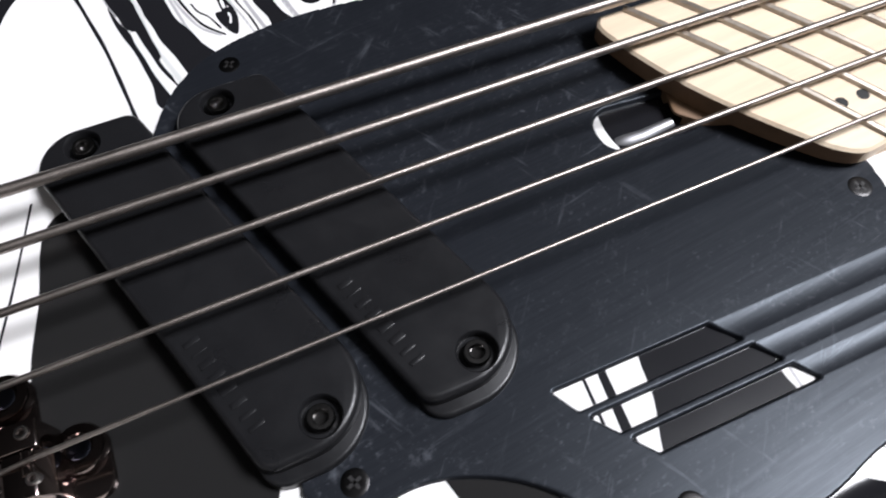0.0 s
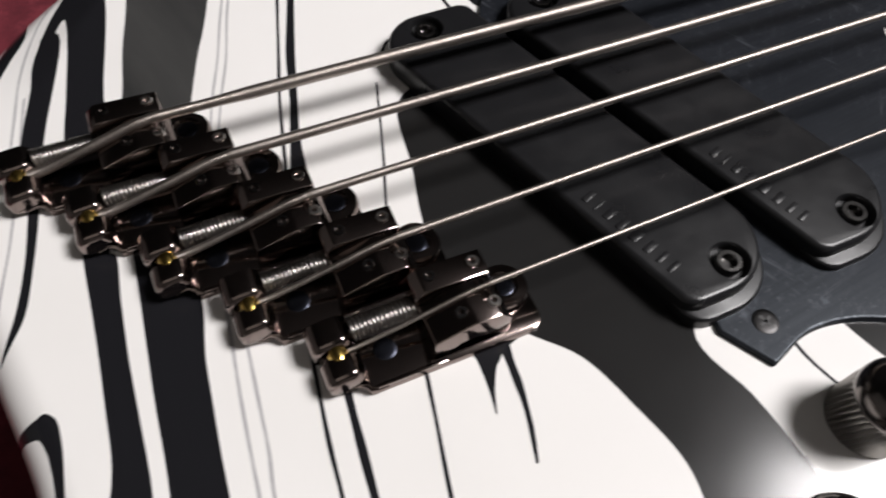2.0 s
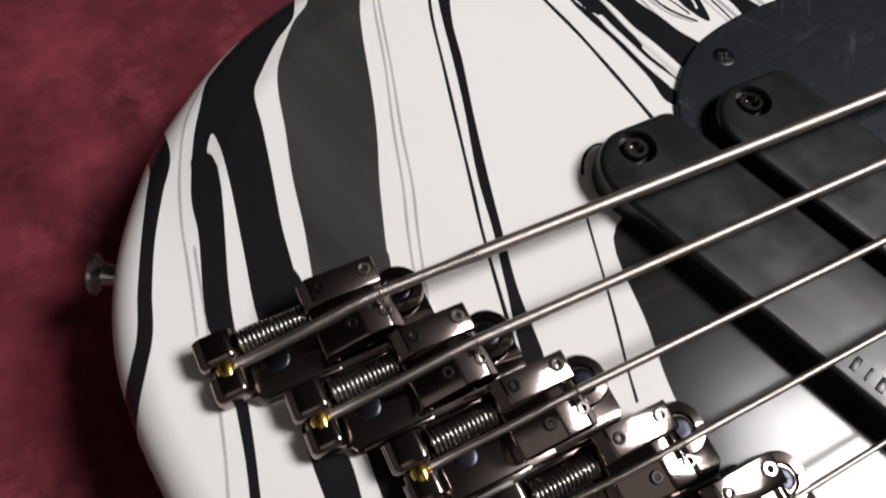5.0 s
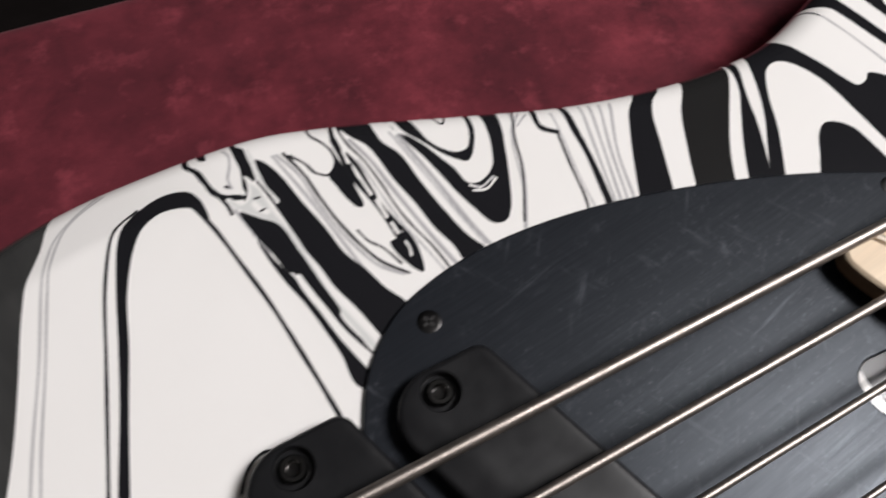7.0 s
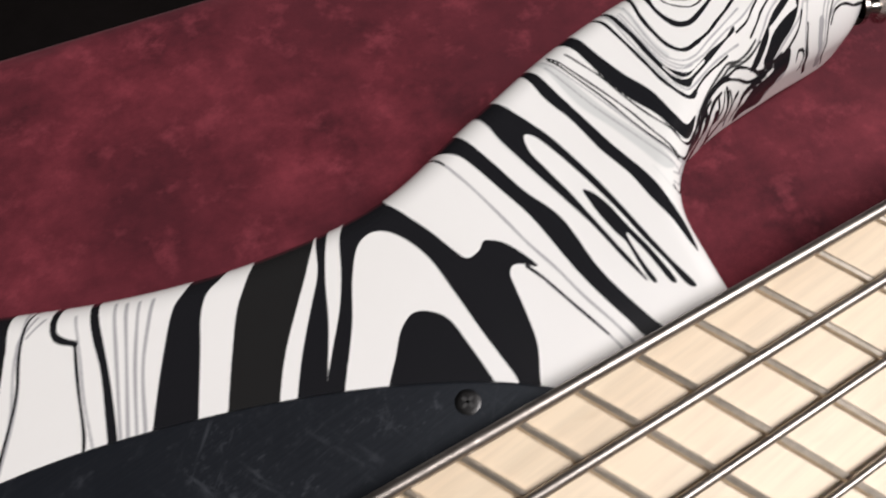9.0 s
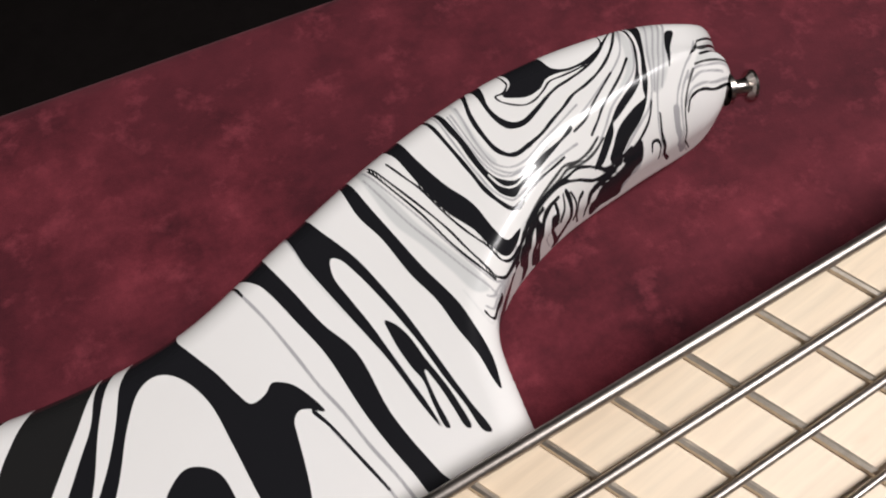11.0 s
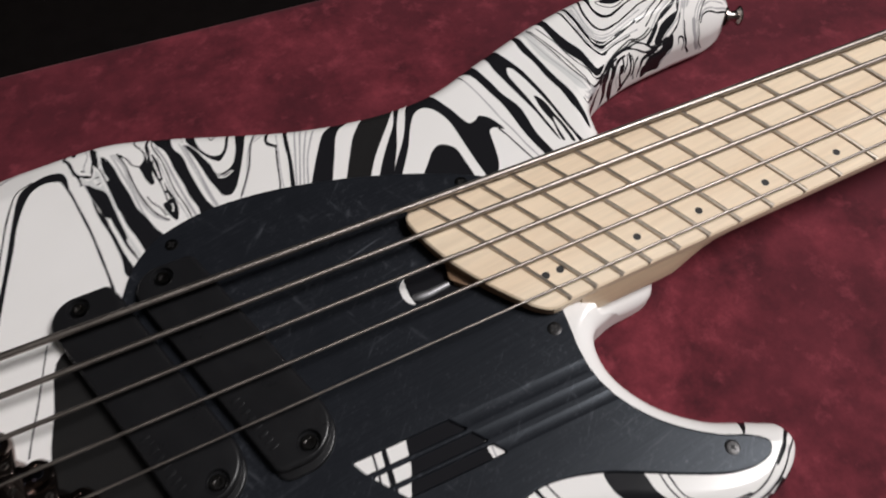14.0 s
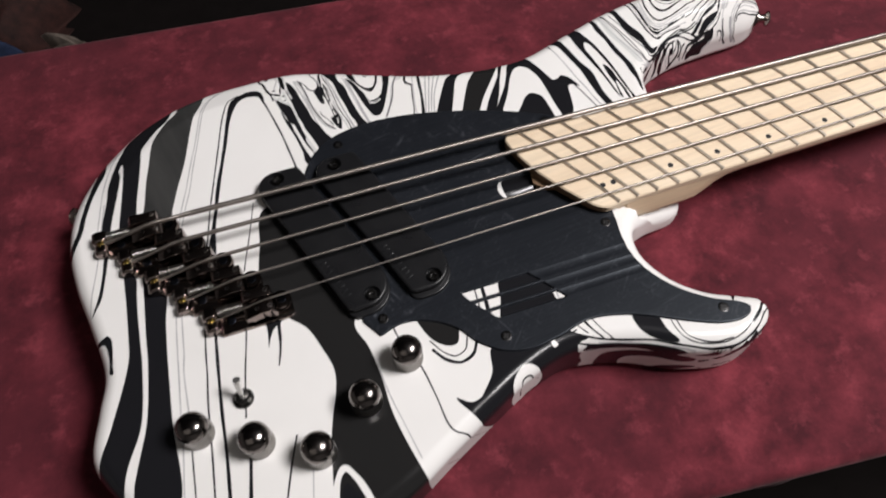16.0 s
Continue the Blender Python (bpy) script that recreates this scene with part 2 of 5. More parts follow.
TOP = 43.3
OUTLINE = spline([
    (-105, 47), (-101.8, 68), (-91.8, 91), (-77, 113.8), (-54.5, 133.2), (-24.5, 146.6), (12, 152), (47, 147.8), (80, 138), (112, 125.5),
    (145, 113.5), (179.9, 106.4), (213.6, 106.5), (249.3, 117.7), (289.3, 129.7), (329.3, 136.2), (363.3, 134.8), (390.3, 128.2), (408.3, 115.2), (411.3, 103.2),
    (398.3, 94.2), (364.3, 90.9), (331.3, 87.0), (304.3, 77.0), (290.3, 63.7), (285.1, 45.5), (281, 20), (277, -12), (269.5, -36), (243, -40.8), (227, -48.5), (223.5, -64.5),
    (231.5, -84), (247.5, -99.5), (266, -108.5), (275, -114), (276.8, -122.3), (266.5, -132.3), (250, -136.5), (222, -130), (193, -116),
    (160, -109), (134, -115), (108, -126.5), (80, -140), (52, -154), (15, -165), (-25, -165), (-62, -149), (-88, -115), (-102, -86),
    (-97, -60), (-92, -40), (-97, -8), (-102.8, 20)], True, 10)


def smooth(a, b, v):
    t = np.clip((v - a) / (b - a), 0, 1)
    return t * t * (3 - 2 * t)


def body_height(x, y, e):
    """Height of the top over the table at the depth e inside the rim, and its slope towards the rim."""
    arm = smooth(-100, -66, x) * (1 - smooth(12, 62, x)) * smooth(55, 95, y)
    horn = smooth(300, 345, x) * (1 - smooth(108, 118, y)) * smooth(60, 70, y)

    # the lip beside the heel steps down, with a gap next to the neck
    heel = smooth(225, 239, x) * smooth(-57, -43, y) * (1 - smooth(-8, 4, y))
    heel = 7.0 * heel + 11.0 * smooth(234, 238, x) * smooth(-40.4, -39.4, y) * (1 - smooth(-8, 4, y))

    def z(e):
        e = np.maximum(e, 0)
        r = 10.0
        k = np.clip(r - e, 0, r)
        drop = r - np.sqrt(r * r - k * k)
        w = 23.0
        ramp_a = np.where(e < w - 2, 1 - e / w, np.where(e < w + 2, (w + 2 - e) ** 2 / (8 * w), 0))
        w = 17.0
        ramp_h = np.where(e < w - 3, 1 - e / w, np.where(e < w + 3, (w + 3 - e) ** 2 / (12 * w), 0))
        lean = 0.9 * smooth(175, 240, x) * smooth(25, 60, y)
        return TOP - heel - lean - drop - 6.5 * arm * ramp_a - 13.0 * horn * ramp_h

    return z(e), (z(e + 0.05) - z(np.maximum(e - 0.05, 0))) / (e + 0.05 - np.maximum(e - 0.05, 0))


def snapped(field, x0, x1, y0, y1, step):
    """A net of small squares cut to where field(x, y) is below zero, its rim moved onto the outline."""
    gx, gy = np.meshgrid(np.arange(x0, x1, step), np.arange(y0, y1, step), indexing="ij")
    s = field(gx, gy)
    dx, dy = np.gradient(s, step)
    norm = np.maximum(np.hypot(dx, dy), 1e-6)
    dx, dy = dx / norm, dy / norm
    keep = s < 0.501 * step
    rim = keep & (s > -0.501 * step)
    gx, gy = np.where(rim, gx - s * dx, gx), np.where(rim, gy - s * dy, gy)
    e = np.where(rim, 0, -s)
    index = np.full(s.shape, -1)
    index[keep] = np.arange(keep.sum())
    c = np.stack([index[:-1, :-1], index[1:, :-1], index[1:, 1:], index[:-1, 1:]], -1).reshape(-1, 4)
    good = (c >= 0).sum(1)
    faces = c[good == 4].tolist()
    faces += [[v for v in f if v >= 0] for f in c[good == 3].tolist()]
    return gx[keep], gy[keep], e[keep], dx[keep], dy[keep], faces


def rims(faces):
    """The directed edges that only one face uses, as loops of vertices."""
    seen = set()
    for f in faces:
        for a, b in zip(f, f[1:] + f[:1]):
            if (b, a) in seen:
                seen.discard((b, a))
            else:
                seen.add((a, b))
    nxt = {}
    for a, b in seen:
        nxt.setdefault(a, []).append(b)
    loops = []
    while nxt:
        a = next(iter(nxt))
        loop = [a]
        while True:
            b = nxt[loop[-1]].pop()
            if not nxt[loop[-1]]:
                del nxt[loop[-1]]
            if b == a or b not in nxt:
                break
            loop.append(b)
        loops.append(loop)
    return loops


def mesh_from(name, verts, faces, normals=None, smooth_all=True):
    me = bpy.data.meshes.new(name)
    me.from_pydata([tuple(v) for v in verts], [], faces)
    me.update()
    if smooth_all:
        me.shade_smooth()
    if normals is not None:
        me.normals_split_custom_set_from_vertices([tuple(v) for v in normals])
    return me


def link_mesh(name, me, material, parent=None, label=""):
    ob = new(name, me)
    if material:
        me.materials.append(material)
    if parent:
        ob.parent = parent
    return tagged(ob, label)


def part(name, bm, material, parent, label="", soft=40):
    """Links a bmesh as one mesh object under its thing."""
    me = bpy.data.meshes.new(name)
    bm.to_mesh(me)
    bm.free()
    me.shade_smooth()
    if soft < 180:
        me.set_sharp_from_angle(angle=radians(soft))
    return link_mesh(name, me, material, parent, label)


def thing(name, label, category, group=""):
    return tagged(new(name), label, category, group)


MM = 0.001


def lathe(profile, segments=32, at=(0, 0, 0), axis=None):
    """A turned body from (radius, height) in millimetres."""
    bm = bmesh.new()
    rings = []
    for r, z in profile:
        if r < 1e-6:
            rings.append([bm.verts.new((0, 0, z * MM))])
        else:
            rings.append([bm.verts.new((r * MM * math.cos(2 * math.pi * k / segments), r * MM * math.sin(2 * math.pi * k / segments), z * MM)) for k in range(segments)])
    for a, b in zip(rings, rings[1:]):
        if len(a) == 1 and len(b) == 1:
            continue
        for k in range(segments):
            j = (k + 1) % segments
            if len(a) == 1:
                bm.faces.new((a[0], b[k], b[j]))
            elif len(b) == 1:
                bm.faces.new((a[k], a[j], b[0]))
            else:
                bm.faces.new((a[k], a[j], b[j], b[k]))
    bmesh.ops.recalc_face_normals(bm, faces=bm.faces)
    turn = Vector((0, 0, 1)).rotation_difference(Vector(axis)).to_matrix().to_4x4() if axis else Matrix()
    bm.transform(Matrix.Translation(Vector(at) * MM) @ turn)
    return bm


def slab(outline, z0, z1, edge=0.8, steps=3, crown=None):
    """An outline (millimetres) as a solid from z0 to z1 with a rounded upper edge."""
    bm = bmesh.new()
    o = np.array(outline, float)
    area = 0.5 * np.sum(o[:, 0] * np.roll(o[:, 1], -1) - np.roll(o[:, 0], -1) * o[:, 1])
    if area < 0:
        o = o[::-1]
    t = np.roll(o, -1, 0) - np.roll(o, 1, 0)
    t /= np.maximum(np.linalg.norm(t, axis=1), 1e-9)[:, None]
    inward = np.stack([-t[:, 1], t[:, 0]], 1)
    levels = [(0, z0)] + [(edge * (1 - math.cos(a)), z1 - edge + edge * math.sin(a)) for a in np.linspace(0, math.pi / 2, steps + 1)]
    rings = []
    for inset, z in levels:
        p = o + inward * inset
        rings.append([bm.verts.new((x * MM, y * MM, (z + (crown(x, y) if crown else 0)) * MM)) for x, y in p])
    for a, b in zip(rings, rings[1:]):
        for k in range(len(a)):
            j = (k + 1) % len(a)
            bm.faces.new((a[k], a[j], b[j], b[k]))
    bm.faces.new(rings[-1])
    bm.faces.new(rings[0][::-1])
    return bm


def block(x0, x1, y0, y1, z0, z1, bevel=0.6, segments=2):
    bm = bmesh.new()
    bmesh.ops.create_cube(bm, size=1)
    bm.transform(Matrix.Translation(((x0 + x1) / 2 * MM, (y0 + y1) / 2 * MM, (z0 + z1) / 2 * MM)) @ Matrix.Diagonal(((x1 - x0) * MM, (y1 - y0) * MM, (z1 - z0) * MM, 1)))
    if bevel:
        bmesh.ops.bevel(bm, geom=bm.edges[:], offset=bevel * MM, segments=segments, affect="EDGES", profile=0.5)
    return bm


def tube(points, radii, sides=12, cap=True):
    """A round bar along points (millimetres)."""
    p = [Vector(q) for q in points]
    verts, faces = [], []
    up = Vector((0, 0, 1))
    for i, q in enumerate(p):
        d = (p[min(i + 1, len(p) - 1)] - p[max(i - 1, 0)]).normalized()
        if abs(d.dot(up)) > 0.95:
            side = Vector((1, 0, 0)).cross(d).normalized()
        else:
            side = up.cross(d).normalized()
        top = d.cross(side)
        r = radii[i] if hasattr(radii, "__len__") else radii
        for k in range(sides):
            a = 2 * math.pi * k / sides
            v = (q + side * (r * math.cos(a)) + top * (r * math.sin(a))) * MM
            verts.append(tuple(v))
    for i in range(len(p) - 1):
        for k in range(sides):
            j = (k + 1) % sides
            faces.append((i * sides + k, i * sides + j, (i + 1) * sides + j, (i + 1) * sides + k))
    if cap:
        faces.append(tuple(range(sides))[::-1])
        faces.append(tuple((len(p) - 1) * sides + k for k in range(sides)))
    me = bpy.data.meshes.new("bar")
    me.from_pydata(verts, [], faces)
    bm = bmesh.new()
    bm.from_mesh(me)
    bpy.data.meshes.remove(me)
    bmesh.ops.recalc_face_normals(bm, faces=bm.faces)
    return bm


def joined(*parts):
    """Several bmeshes as one."""
    out = bmesh.new()
    for b in parts:
        me = bpy.data.meshes.new("join")
        b.to_mesh(me)
        b.free()
        out.from_mesh(me)
        bpy.data.meshes.remove(me)
    return out


# ---- the marbled paint: pools and veins of ink, laid one after another (millimetres) ----
def ink_fields(px, py):
    far = 3.0
    f = {k: np.full(px.shape, far) for k in ("black", "soot", "grey", "pale", "mist")}

    def lay(kind, line, shape):
        lo, hi = line.min(0) - far - 4, line.max(0) + far + 4
        near = np.nonzero((px > lo[0]) & (px < hi[0]) & (py > lo[1]) & (py < hi[1]))[0]
        if not len(near):
            return
        d = shape(px[near], py[near])
        if kind == "white":
            for k in f:
                f[k][near] = np.maximum(f[k][near], np.minimum(-d, far))
        else:
            f[kind][near] = np.minimum(f[kind][near], d)

    def pool(kind, points):
        line = spline(points, True, 6)
        lay(kind, line, lambda x, y: signed(x, y, line))

    def vein(kind, w0, w1, points):
        line = spline(points, False, 7)
        w = np.linspace(w0, w1, len(line))
        # veins thin out and swell a little on their way
        w = w * (1 + 0.10 * np.sin(np.arange(len(line)) * 0.55 + line[0, 0]))
        lay(kind, line, lambda x, y: distance(x, y, line, w))

    # tail and bridge side
    pool("black", [(-88, 122), (-83, 101), (-86, 90), (-90, 78), (-94, 66), (-98, 54), (-116, 30), (-116, 23), (-95, 52), (-91, 65), (-87, 77), (-82, 89), (-77, 101), (-80, 122)])
    vein("pale", 0.7, 0.7, [(-64.4, 118.7), (-70.4, 109.8), (-76.5, 94.1), (-80.3, 78.9), (-82.2, 67.4), (-85.4, 50.7)])
    vein("pale", 0.7, 0.7, [(-79.5, 71.5), (-84.1, 44.8), (-87.9, 25.3), (-91, 13.3), (-95.2, -5.1)])
    pool("black", [(-48.5, 133.5), (-55.5, 126.5), (-61.5, 121), (-66, 112), (-70, 103.5), (-74, 92.5), (-76.5, 83.5), (-77.5, 75), (-82.5, 49), (-79.5, 48), (-76, 66), (-72.5, 81), (-70.5, 90.5), (-68, 98), (-66, 101), (-65.5, 96), (-66.5, 85.5), (-68.5, 73), (-69.5, 67), (-72.5, 45.5), (-70.5, 39), (-64.5, 40.5), (-62, 50), (-59.5, 68.5), (-56.5, 83.5), (-54, 97), (-52, 108.5), (-47.5, 115), (-41, 123), (-32.5, 132), (-28, 163.5), (-50.5, 155.5)])
    pool("black", [(-72, 97.5), (-77.5, 66.5), (-80.5, 49), (-83, 33), (-85.5, 18.5), (-89.5, 4.5), (-94, -4.5), (-87.5, 4), (-83.5, 18), (-80, 35), (-76.5, 55), (-68, 94.5)])
    pool("black", [(-68, 69.5), (-69, 50.5), (-72, 27.5), (-73, 17), (-73.5, -1.5), (-74.5, -22), (-76, -38), (-89, -73.5), (-99, -98), (-90, -118), (-82.5, -96), (-73.5, -76.5), (-69, -42), (-68.5, -29.5), (-68, -13), (-67, 1.5), (-66, 14), (-67, 15), (-64.5, 30), (-60.5, 55.5)])
    pool("grey", [(-27.5, 164), (-27, 164), (-27, 136), (-34, 128.5), (-40.5, 119), (-44, 113), (-46.5, 106), (-49, 94.5), (-52.5, 80), (-55, 66), (-57.5, 55), (-59.5, 44.5), (-45.5, 37.5), (-41.5, 47.5), (-38, 58), (-33.5, 71), (-29.5, 81), (-26.5, 89.5), (-23, 101), (-19, 115), (-15.5, 125), (-9.5, 137), (-4, 168.5)])
    pool("grey", [(-53.5, 51.5), (-55.5, 32.5), (-55, 27), (-48, 24.5), (-43.5, 41), (-40, 53.5)])
    pool("black", [(-60.5, 24), (-62.5, 9.5), (-63, 2), (-64, -11), (-65, -25), (-66, -43), (-70, -73.5), (-80.5, -118), (-60.5, -123.5), (-57.5, -78), (-55.5, -47.5), (-55, -40), (-54, -29), (-53, -19), (-50.5, -5.5), (-50.5, 9.5), (-49.5, 20.5)])
    vein("pale", 0.7, 0.7, [(7.1, 147), (-5.8, 136.9), (-9.6, 129.7), (-12.3, 122), (-17.6, 103.2), (-23.9, 84), (-29.2, 66.3), (-33, 55.6), (-36.7, 43.5), (-38.3, 36.9)])
    vein("pale", 0.7, 0.7, [(8, 145.7), (-3, 138.7), (-8.4, 128.9), (-11.4, 119.7), (-16.6, 101.2), (-22.5, 81.9), (-26.7, 66.4), (-30.9, 54.5), (-36.8, 36.2)])
    vein("pale", 0.8, 0.8, [(-45.8, -6.9), (-47.2, -19.2), (-48.3, -28.3), (-49.5, -40.5), (-50.4, -51.3), (-52.9, -78.4), (-54.3, -96.6), (-57.8, -124.8)])
    vein("pale", 0.8, 0.8, [(-43, -8.1), (-44.2, -20.4), (-45.3, -32.6), (-46.3, -43.7), (-47.7, -52.4), (-48.5, -73.4), (-48.6, -86.2)])
    vein("black", 1, 1, [(-31.4, -23.2), (-33.2, -35.6), (-34.7, -46.8), (-35.7, -57.6), (-38.2, -77), (-39.9, -98.5), (-42.5, -124.9)])
    vein("black", 1.8, 1.8, [(-26.4, -28.1), (-27.7, -37.9), (-28.6, -46.6), (-29.9, -60.1), (-31.8, -82.5), (-33.1, -104), (-35.8, -132.4)])
    vein("black", 0.9, 0.9, [(-9.2, -32.4), (-10.8, -40.4), (-13, -51.1), (-16.2, -65.9), (-20.2, -89.6)])
    vein("black", 0.8, 0.8, [(-50, -98.1), (-52, -126.8)])
    vein("black", 1.9, 1.9, [(-21.1, -107.8), (-26.3, -135.4)])
    vein("black", 1, 1, [(3.2, -107.3), (-2.3, -120.7), (-9.8, -141.5)])
    vein("pale", 0.7, 0.7, [(7.7, -125.5), (3.2, -145.8)])
    pool("black", [(-109, -22.5), (-88, -19), (-86, -18.5), (-84, -20.5), (-83.5, -26), (-84.5, -36.5), (-85, -42.5), (-87, -41.5), (-86.5, -35.5), (-86.5, -30), (-87, -26), (-88.5, -23)])
    # double line and loop
    vein("black", 0.9, 0.9, [(15.6, 134.4), (9.9, 131.5), (7.5, 128.7), (2, 115.5), (-3.3, 96.6), (-8.8, 76.8), (-13.8, 58.8), (-16.9, 47.7), (-23.1, 20.8)])
    pool("black", [(-23, 13), (-18, 34.5), (-14.5, 46.5), (-11, 61.5), (-4, 83.5), (0.5, 99.5), (4.5, 114.5), (8.5, 126.5), (11.5, 131), (16, 134), (23, 136), (29.5, 134), (32, 129), (32, 122), (30, 126.5), (26.5, 129), (21, 130), (15.5, 127.5), (11, 121.5), (6, 110), (2.5, 97), (-2.5, 81), (-8.5, 60.5), (-12.5, 45.5), (-16, 32), (-20, 11.5)])
    vein("black", 1.2, 1.2, [(30.6, 130.4), (31.3, 128.3), (28.6, 130.3), (29.9, 126.6), (32.2, 119.1), (34.7, 106.3), (37.2, 92.4), (38.9, 78.2), (40, 67.6), (40.9, 57.7), (41.2, 54.4)])
    vein("black", 0.7, 0.7, [(9.2, 42.9), (1.6, 17.6), (-2.7, 4.8), (-4.9, -2.6)])
    vein("black", 0.8, 0.8, [(14.2, 52.3), (16.4, 55.6), (19, 57.7), (22.1, 58.5), (24.7, 57.5)])
    # big dark band
    pool("soot", [(14, 36), (7, 11), (3, -8), (5, -30), (14, -41), (22, -50), (27, -64), (30.5, -79), (28, -92), (23.5, -103.5), (19, -118.5), (15, -138.5), (10, -160), (75, -178), (62, -150), (57, -130), (54, -110), (54, -90), (52, -72), (48, -56), (62, -35), (45, 30)])
    pool("soot", [(14, 36), (7, 11), (3, -8), (2.5, -25), (1.5, -38), (1.5, -43), (4, -44.5), (6.5, -42.5), (10, -41), (20, -38), (24, -27), (27, -15), (34, 10), (32, 36)])
    pool("black", [(0, -38), (0.4, -42), (0, -48.7), (-1, -55.2), (1.2, -49.5), (3.7, -45), (5.6, -42.5), (5, -38)])
    vein("black", 2.4, 0.8, [(7.6, -40), (6.9, -46), (6.2, -52), (4.9, -58.5), (2.5, -66.5)])
    vein("white", 3.2, 3.2, [(13.4, -149.2), (18.5, -135.1), (22.7, -131.5), (27.5, -138.4), (32.6, -154.1)])
    pool("black", [(16, -151.5), (19.5, -141), (22, -139), (24.5, -142), (28.5, -152.5)])
    vein("pale", 0.7, 0.7, [(54.1, -87), (55.4, -102.5), (58.8, -122.8), (61.5, -139.1)])
    # white field by the scratchplate
    vein("black", 0.9, 0.9, [(68.4, -58.2), (68.5, -69.1), (76.1, -92.7), (78.6, -110.2), (81.4, -130.4), (89.4, -135), (120.2, -155.1)])
    pool("black", [(88.5, -115), (96, -120), (108, -117), (102, -124.5), (96.5, -128), (92, -122.5)])
    pool("soot", [(82, -63), (83, -70.5), (87.5, -80.5), (95, -86), (99.5, -85.5), (102, -80.5), (103.5, -73.5)])
    vein("black", 0.8, 0.8, [(106, -82.8), (102.3, -90.5), (95.9, -92.5), (90.6, -88.6), (85.2, -79.8)])
    vein("black", 1.8, 1.8, [(110, -87.7), (105.6, -94.4), (97.7, -96.9), (90.7, -93.2), (85.1, -85.4)])
    # busy marbling
    pool("black", [(40.5, 122.5), (42, 114), (43.5, 103), (45, 98), (47.5, 96.5), (48.5, 93), (49.5, 84.5), (51.5, 74.5), (54, 64.5), (55.5, 66.5), (54.5, 70.5), (52, 78.5), (50.5, 89.5), (49.5, 96.5), (48.5, 103.5), (47.5, 110.5), (46, 116), (43, 120)])
    pool("black", [(39.5, 124), (40.5, 113.5), (41.5, 103.5), (43, 95.5), (45, 88), (46.5, 79), (47.5, 71), (47.5, 63), (51.5, 58.5), (52, 64), (51.5, 66), (49, 75.5), (47.5, 84), (46, 91.5), (45.5, 96), (43, 102.5), (41.5, 111.5)])
    vein("white", 0.9, 0.9, [(39, 122.4), (40.8, 113.6), (42.9, 105.5)])
    vein("pale", 0.9, 0.9, [(39, 122.4), (40.8, 113.6), (42.9, 105.5)])
    pool("black", [(46, 165), (47.5, 138.5), (52, 132.5), (54.5, 125.5), (56, 117), (58.5, 106), (60, 96.5), (63, 89.5), (65, 83), (68.5, 74), (59.5, 67.5), (58.5, 70.5), (56, 81), (53.5, 89), (52.5, 95.5), (51, 102.5), (50, 111.5), (49, 119.5), (49, 127.5), (49, 131.5), (45.5, 132.5), (45, 136)])
    pool("black", [(46.5, 142.5), (45.5, 136), (44.5, 131.5), (43.5, 127.5), (43.5, 125), (42.5, 124.5), (42.5, 123), (44, 125), (45, 128.5), (45, 131.5), (46, 130), (47, 128), (48.5, 129.5), (49, 134), (48.5, 139.5)])
    vein("black", 1.7, 1.7, [(36.4, 167), (31.8, 143.3), (33.8, 139.4), (35, 133.9), (35.9, 129.9), (37.8, 127.1), (42, 124.7)])
    vein("black", 1.1, 1.1, [(36.4, 128.8), (37.7, 124.7), (38, 120.9)])
    pool("black", [(39, 166.5), (41.5, 166), (38, 146), (37.5, 142), (35.5, 144)])
    vein("white", 1.5, 1.5, [(48.9, 139.1), (48.9, 134.8), (48.6, 130.6), (48.7, 125.5), (50.1, 119.2)])
    vein("mist", 1.5, 1.5, [(48.9, 139.1), (48.9, 134.8), (48.6, 130.6), (48.7, 125.5), (50.1, 119.2)])
    pool("white", [(45, 131.5), (46, 128), (47.5, 125), (48, 120.5), (48.5, 115.5), (50.5, 107.5), (52, 88.5), (54.5, 78.5), (56.5, 69), (55, 68.5), (53, 76.5), (50, 88.5), (48, 110), (45, 115), (43, 117.5), (40.5, 120.5), (39, 122.5), (38, 126), (39, 126), (41.5, 122.5), (44.5, 124.5), (45, 128.5)])
    pool("mist", [(45, 131.5), (46, 128), (47.5, 125), (48, 120.5), (48.5, 115.5), (50.5, 107.5), (52, 88.5), (54.5, 78.5), (56.5, 69), (55, 68.5), (53, 76.5), (50, 88.5), (48, 110), (45, 115), (43, 117.5), (40.5, 120.5), (39, 122.5), (38, 126), (39, 126), (41.5, 122.5), (44.5, 124.5), (45, 128.5)])
    vein("black", 0.7, 0.7, [(47.7, 127.7), (48.8, 122.4), (50, 115), (51.8, 107.3), (53.5, 99.8)])
    pool("black", [(40, 120.5), (44, 116.5), (48, 112), (49.5, 103), (51, 91.5), (52, 81.5), (50, 82.5), (48, 90.5), (46, 96.5), (43, 105.5), (41, 113)])
    vein("white", 1, 1, [(44.5, 121.1), (45.3, 118.7), (46.6, 117.3)])
    vein("black", 0.7, 0.7, [(45.1, 122.7), (46.7, 122.4)])
    vein("black", 0.7, 0.7, [(45.1, 118.3), (46.5, 118.5)])
    vein("pale", 0.8, 0.8, [(42.7, 143.7), (43.7, 139.5), (42.5, 135.7), (40.8, 132.1), (40.8, 128.7)])
    pool("black", [(39, 130.5), (40, 130.5), (40.5, 128.5), (39.5, 129.5)])
    vein("white", 1.2, 1.2, [(46.6, 95.8), (48.4, 86.4), (50.3, 77.5), (54.3, 66)])
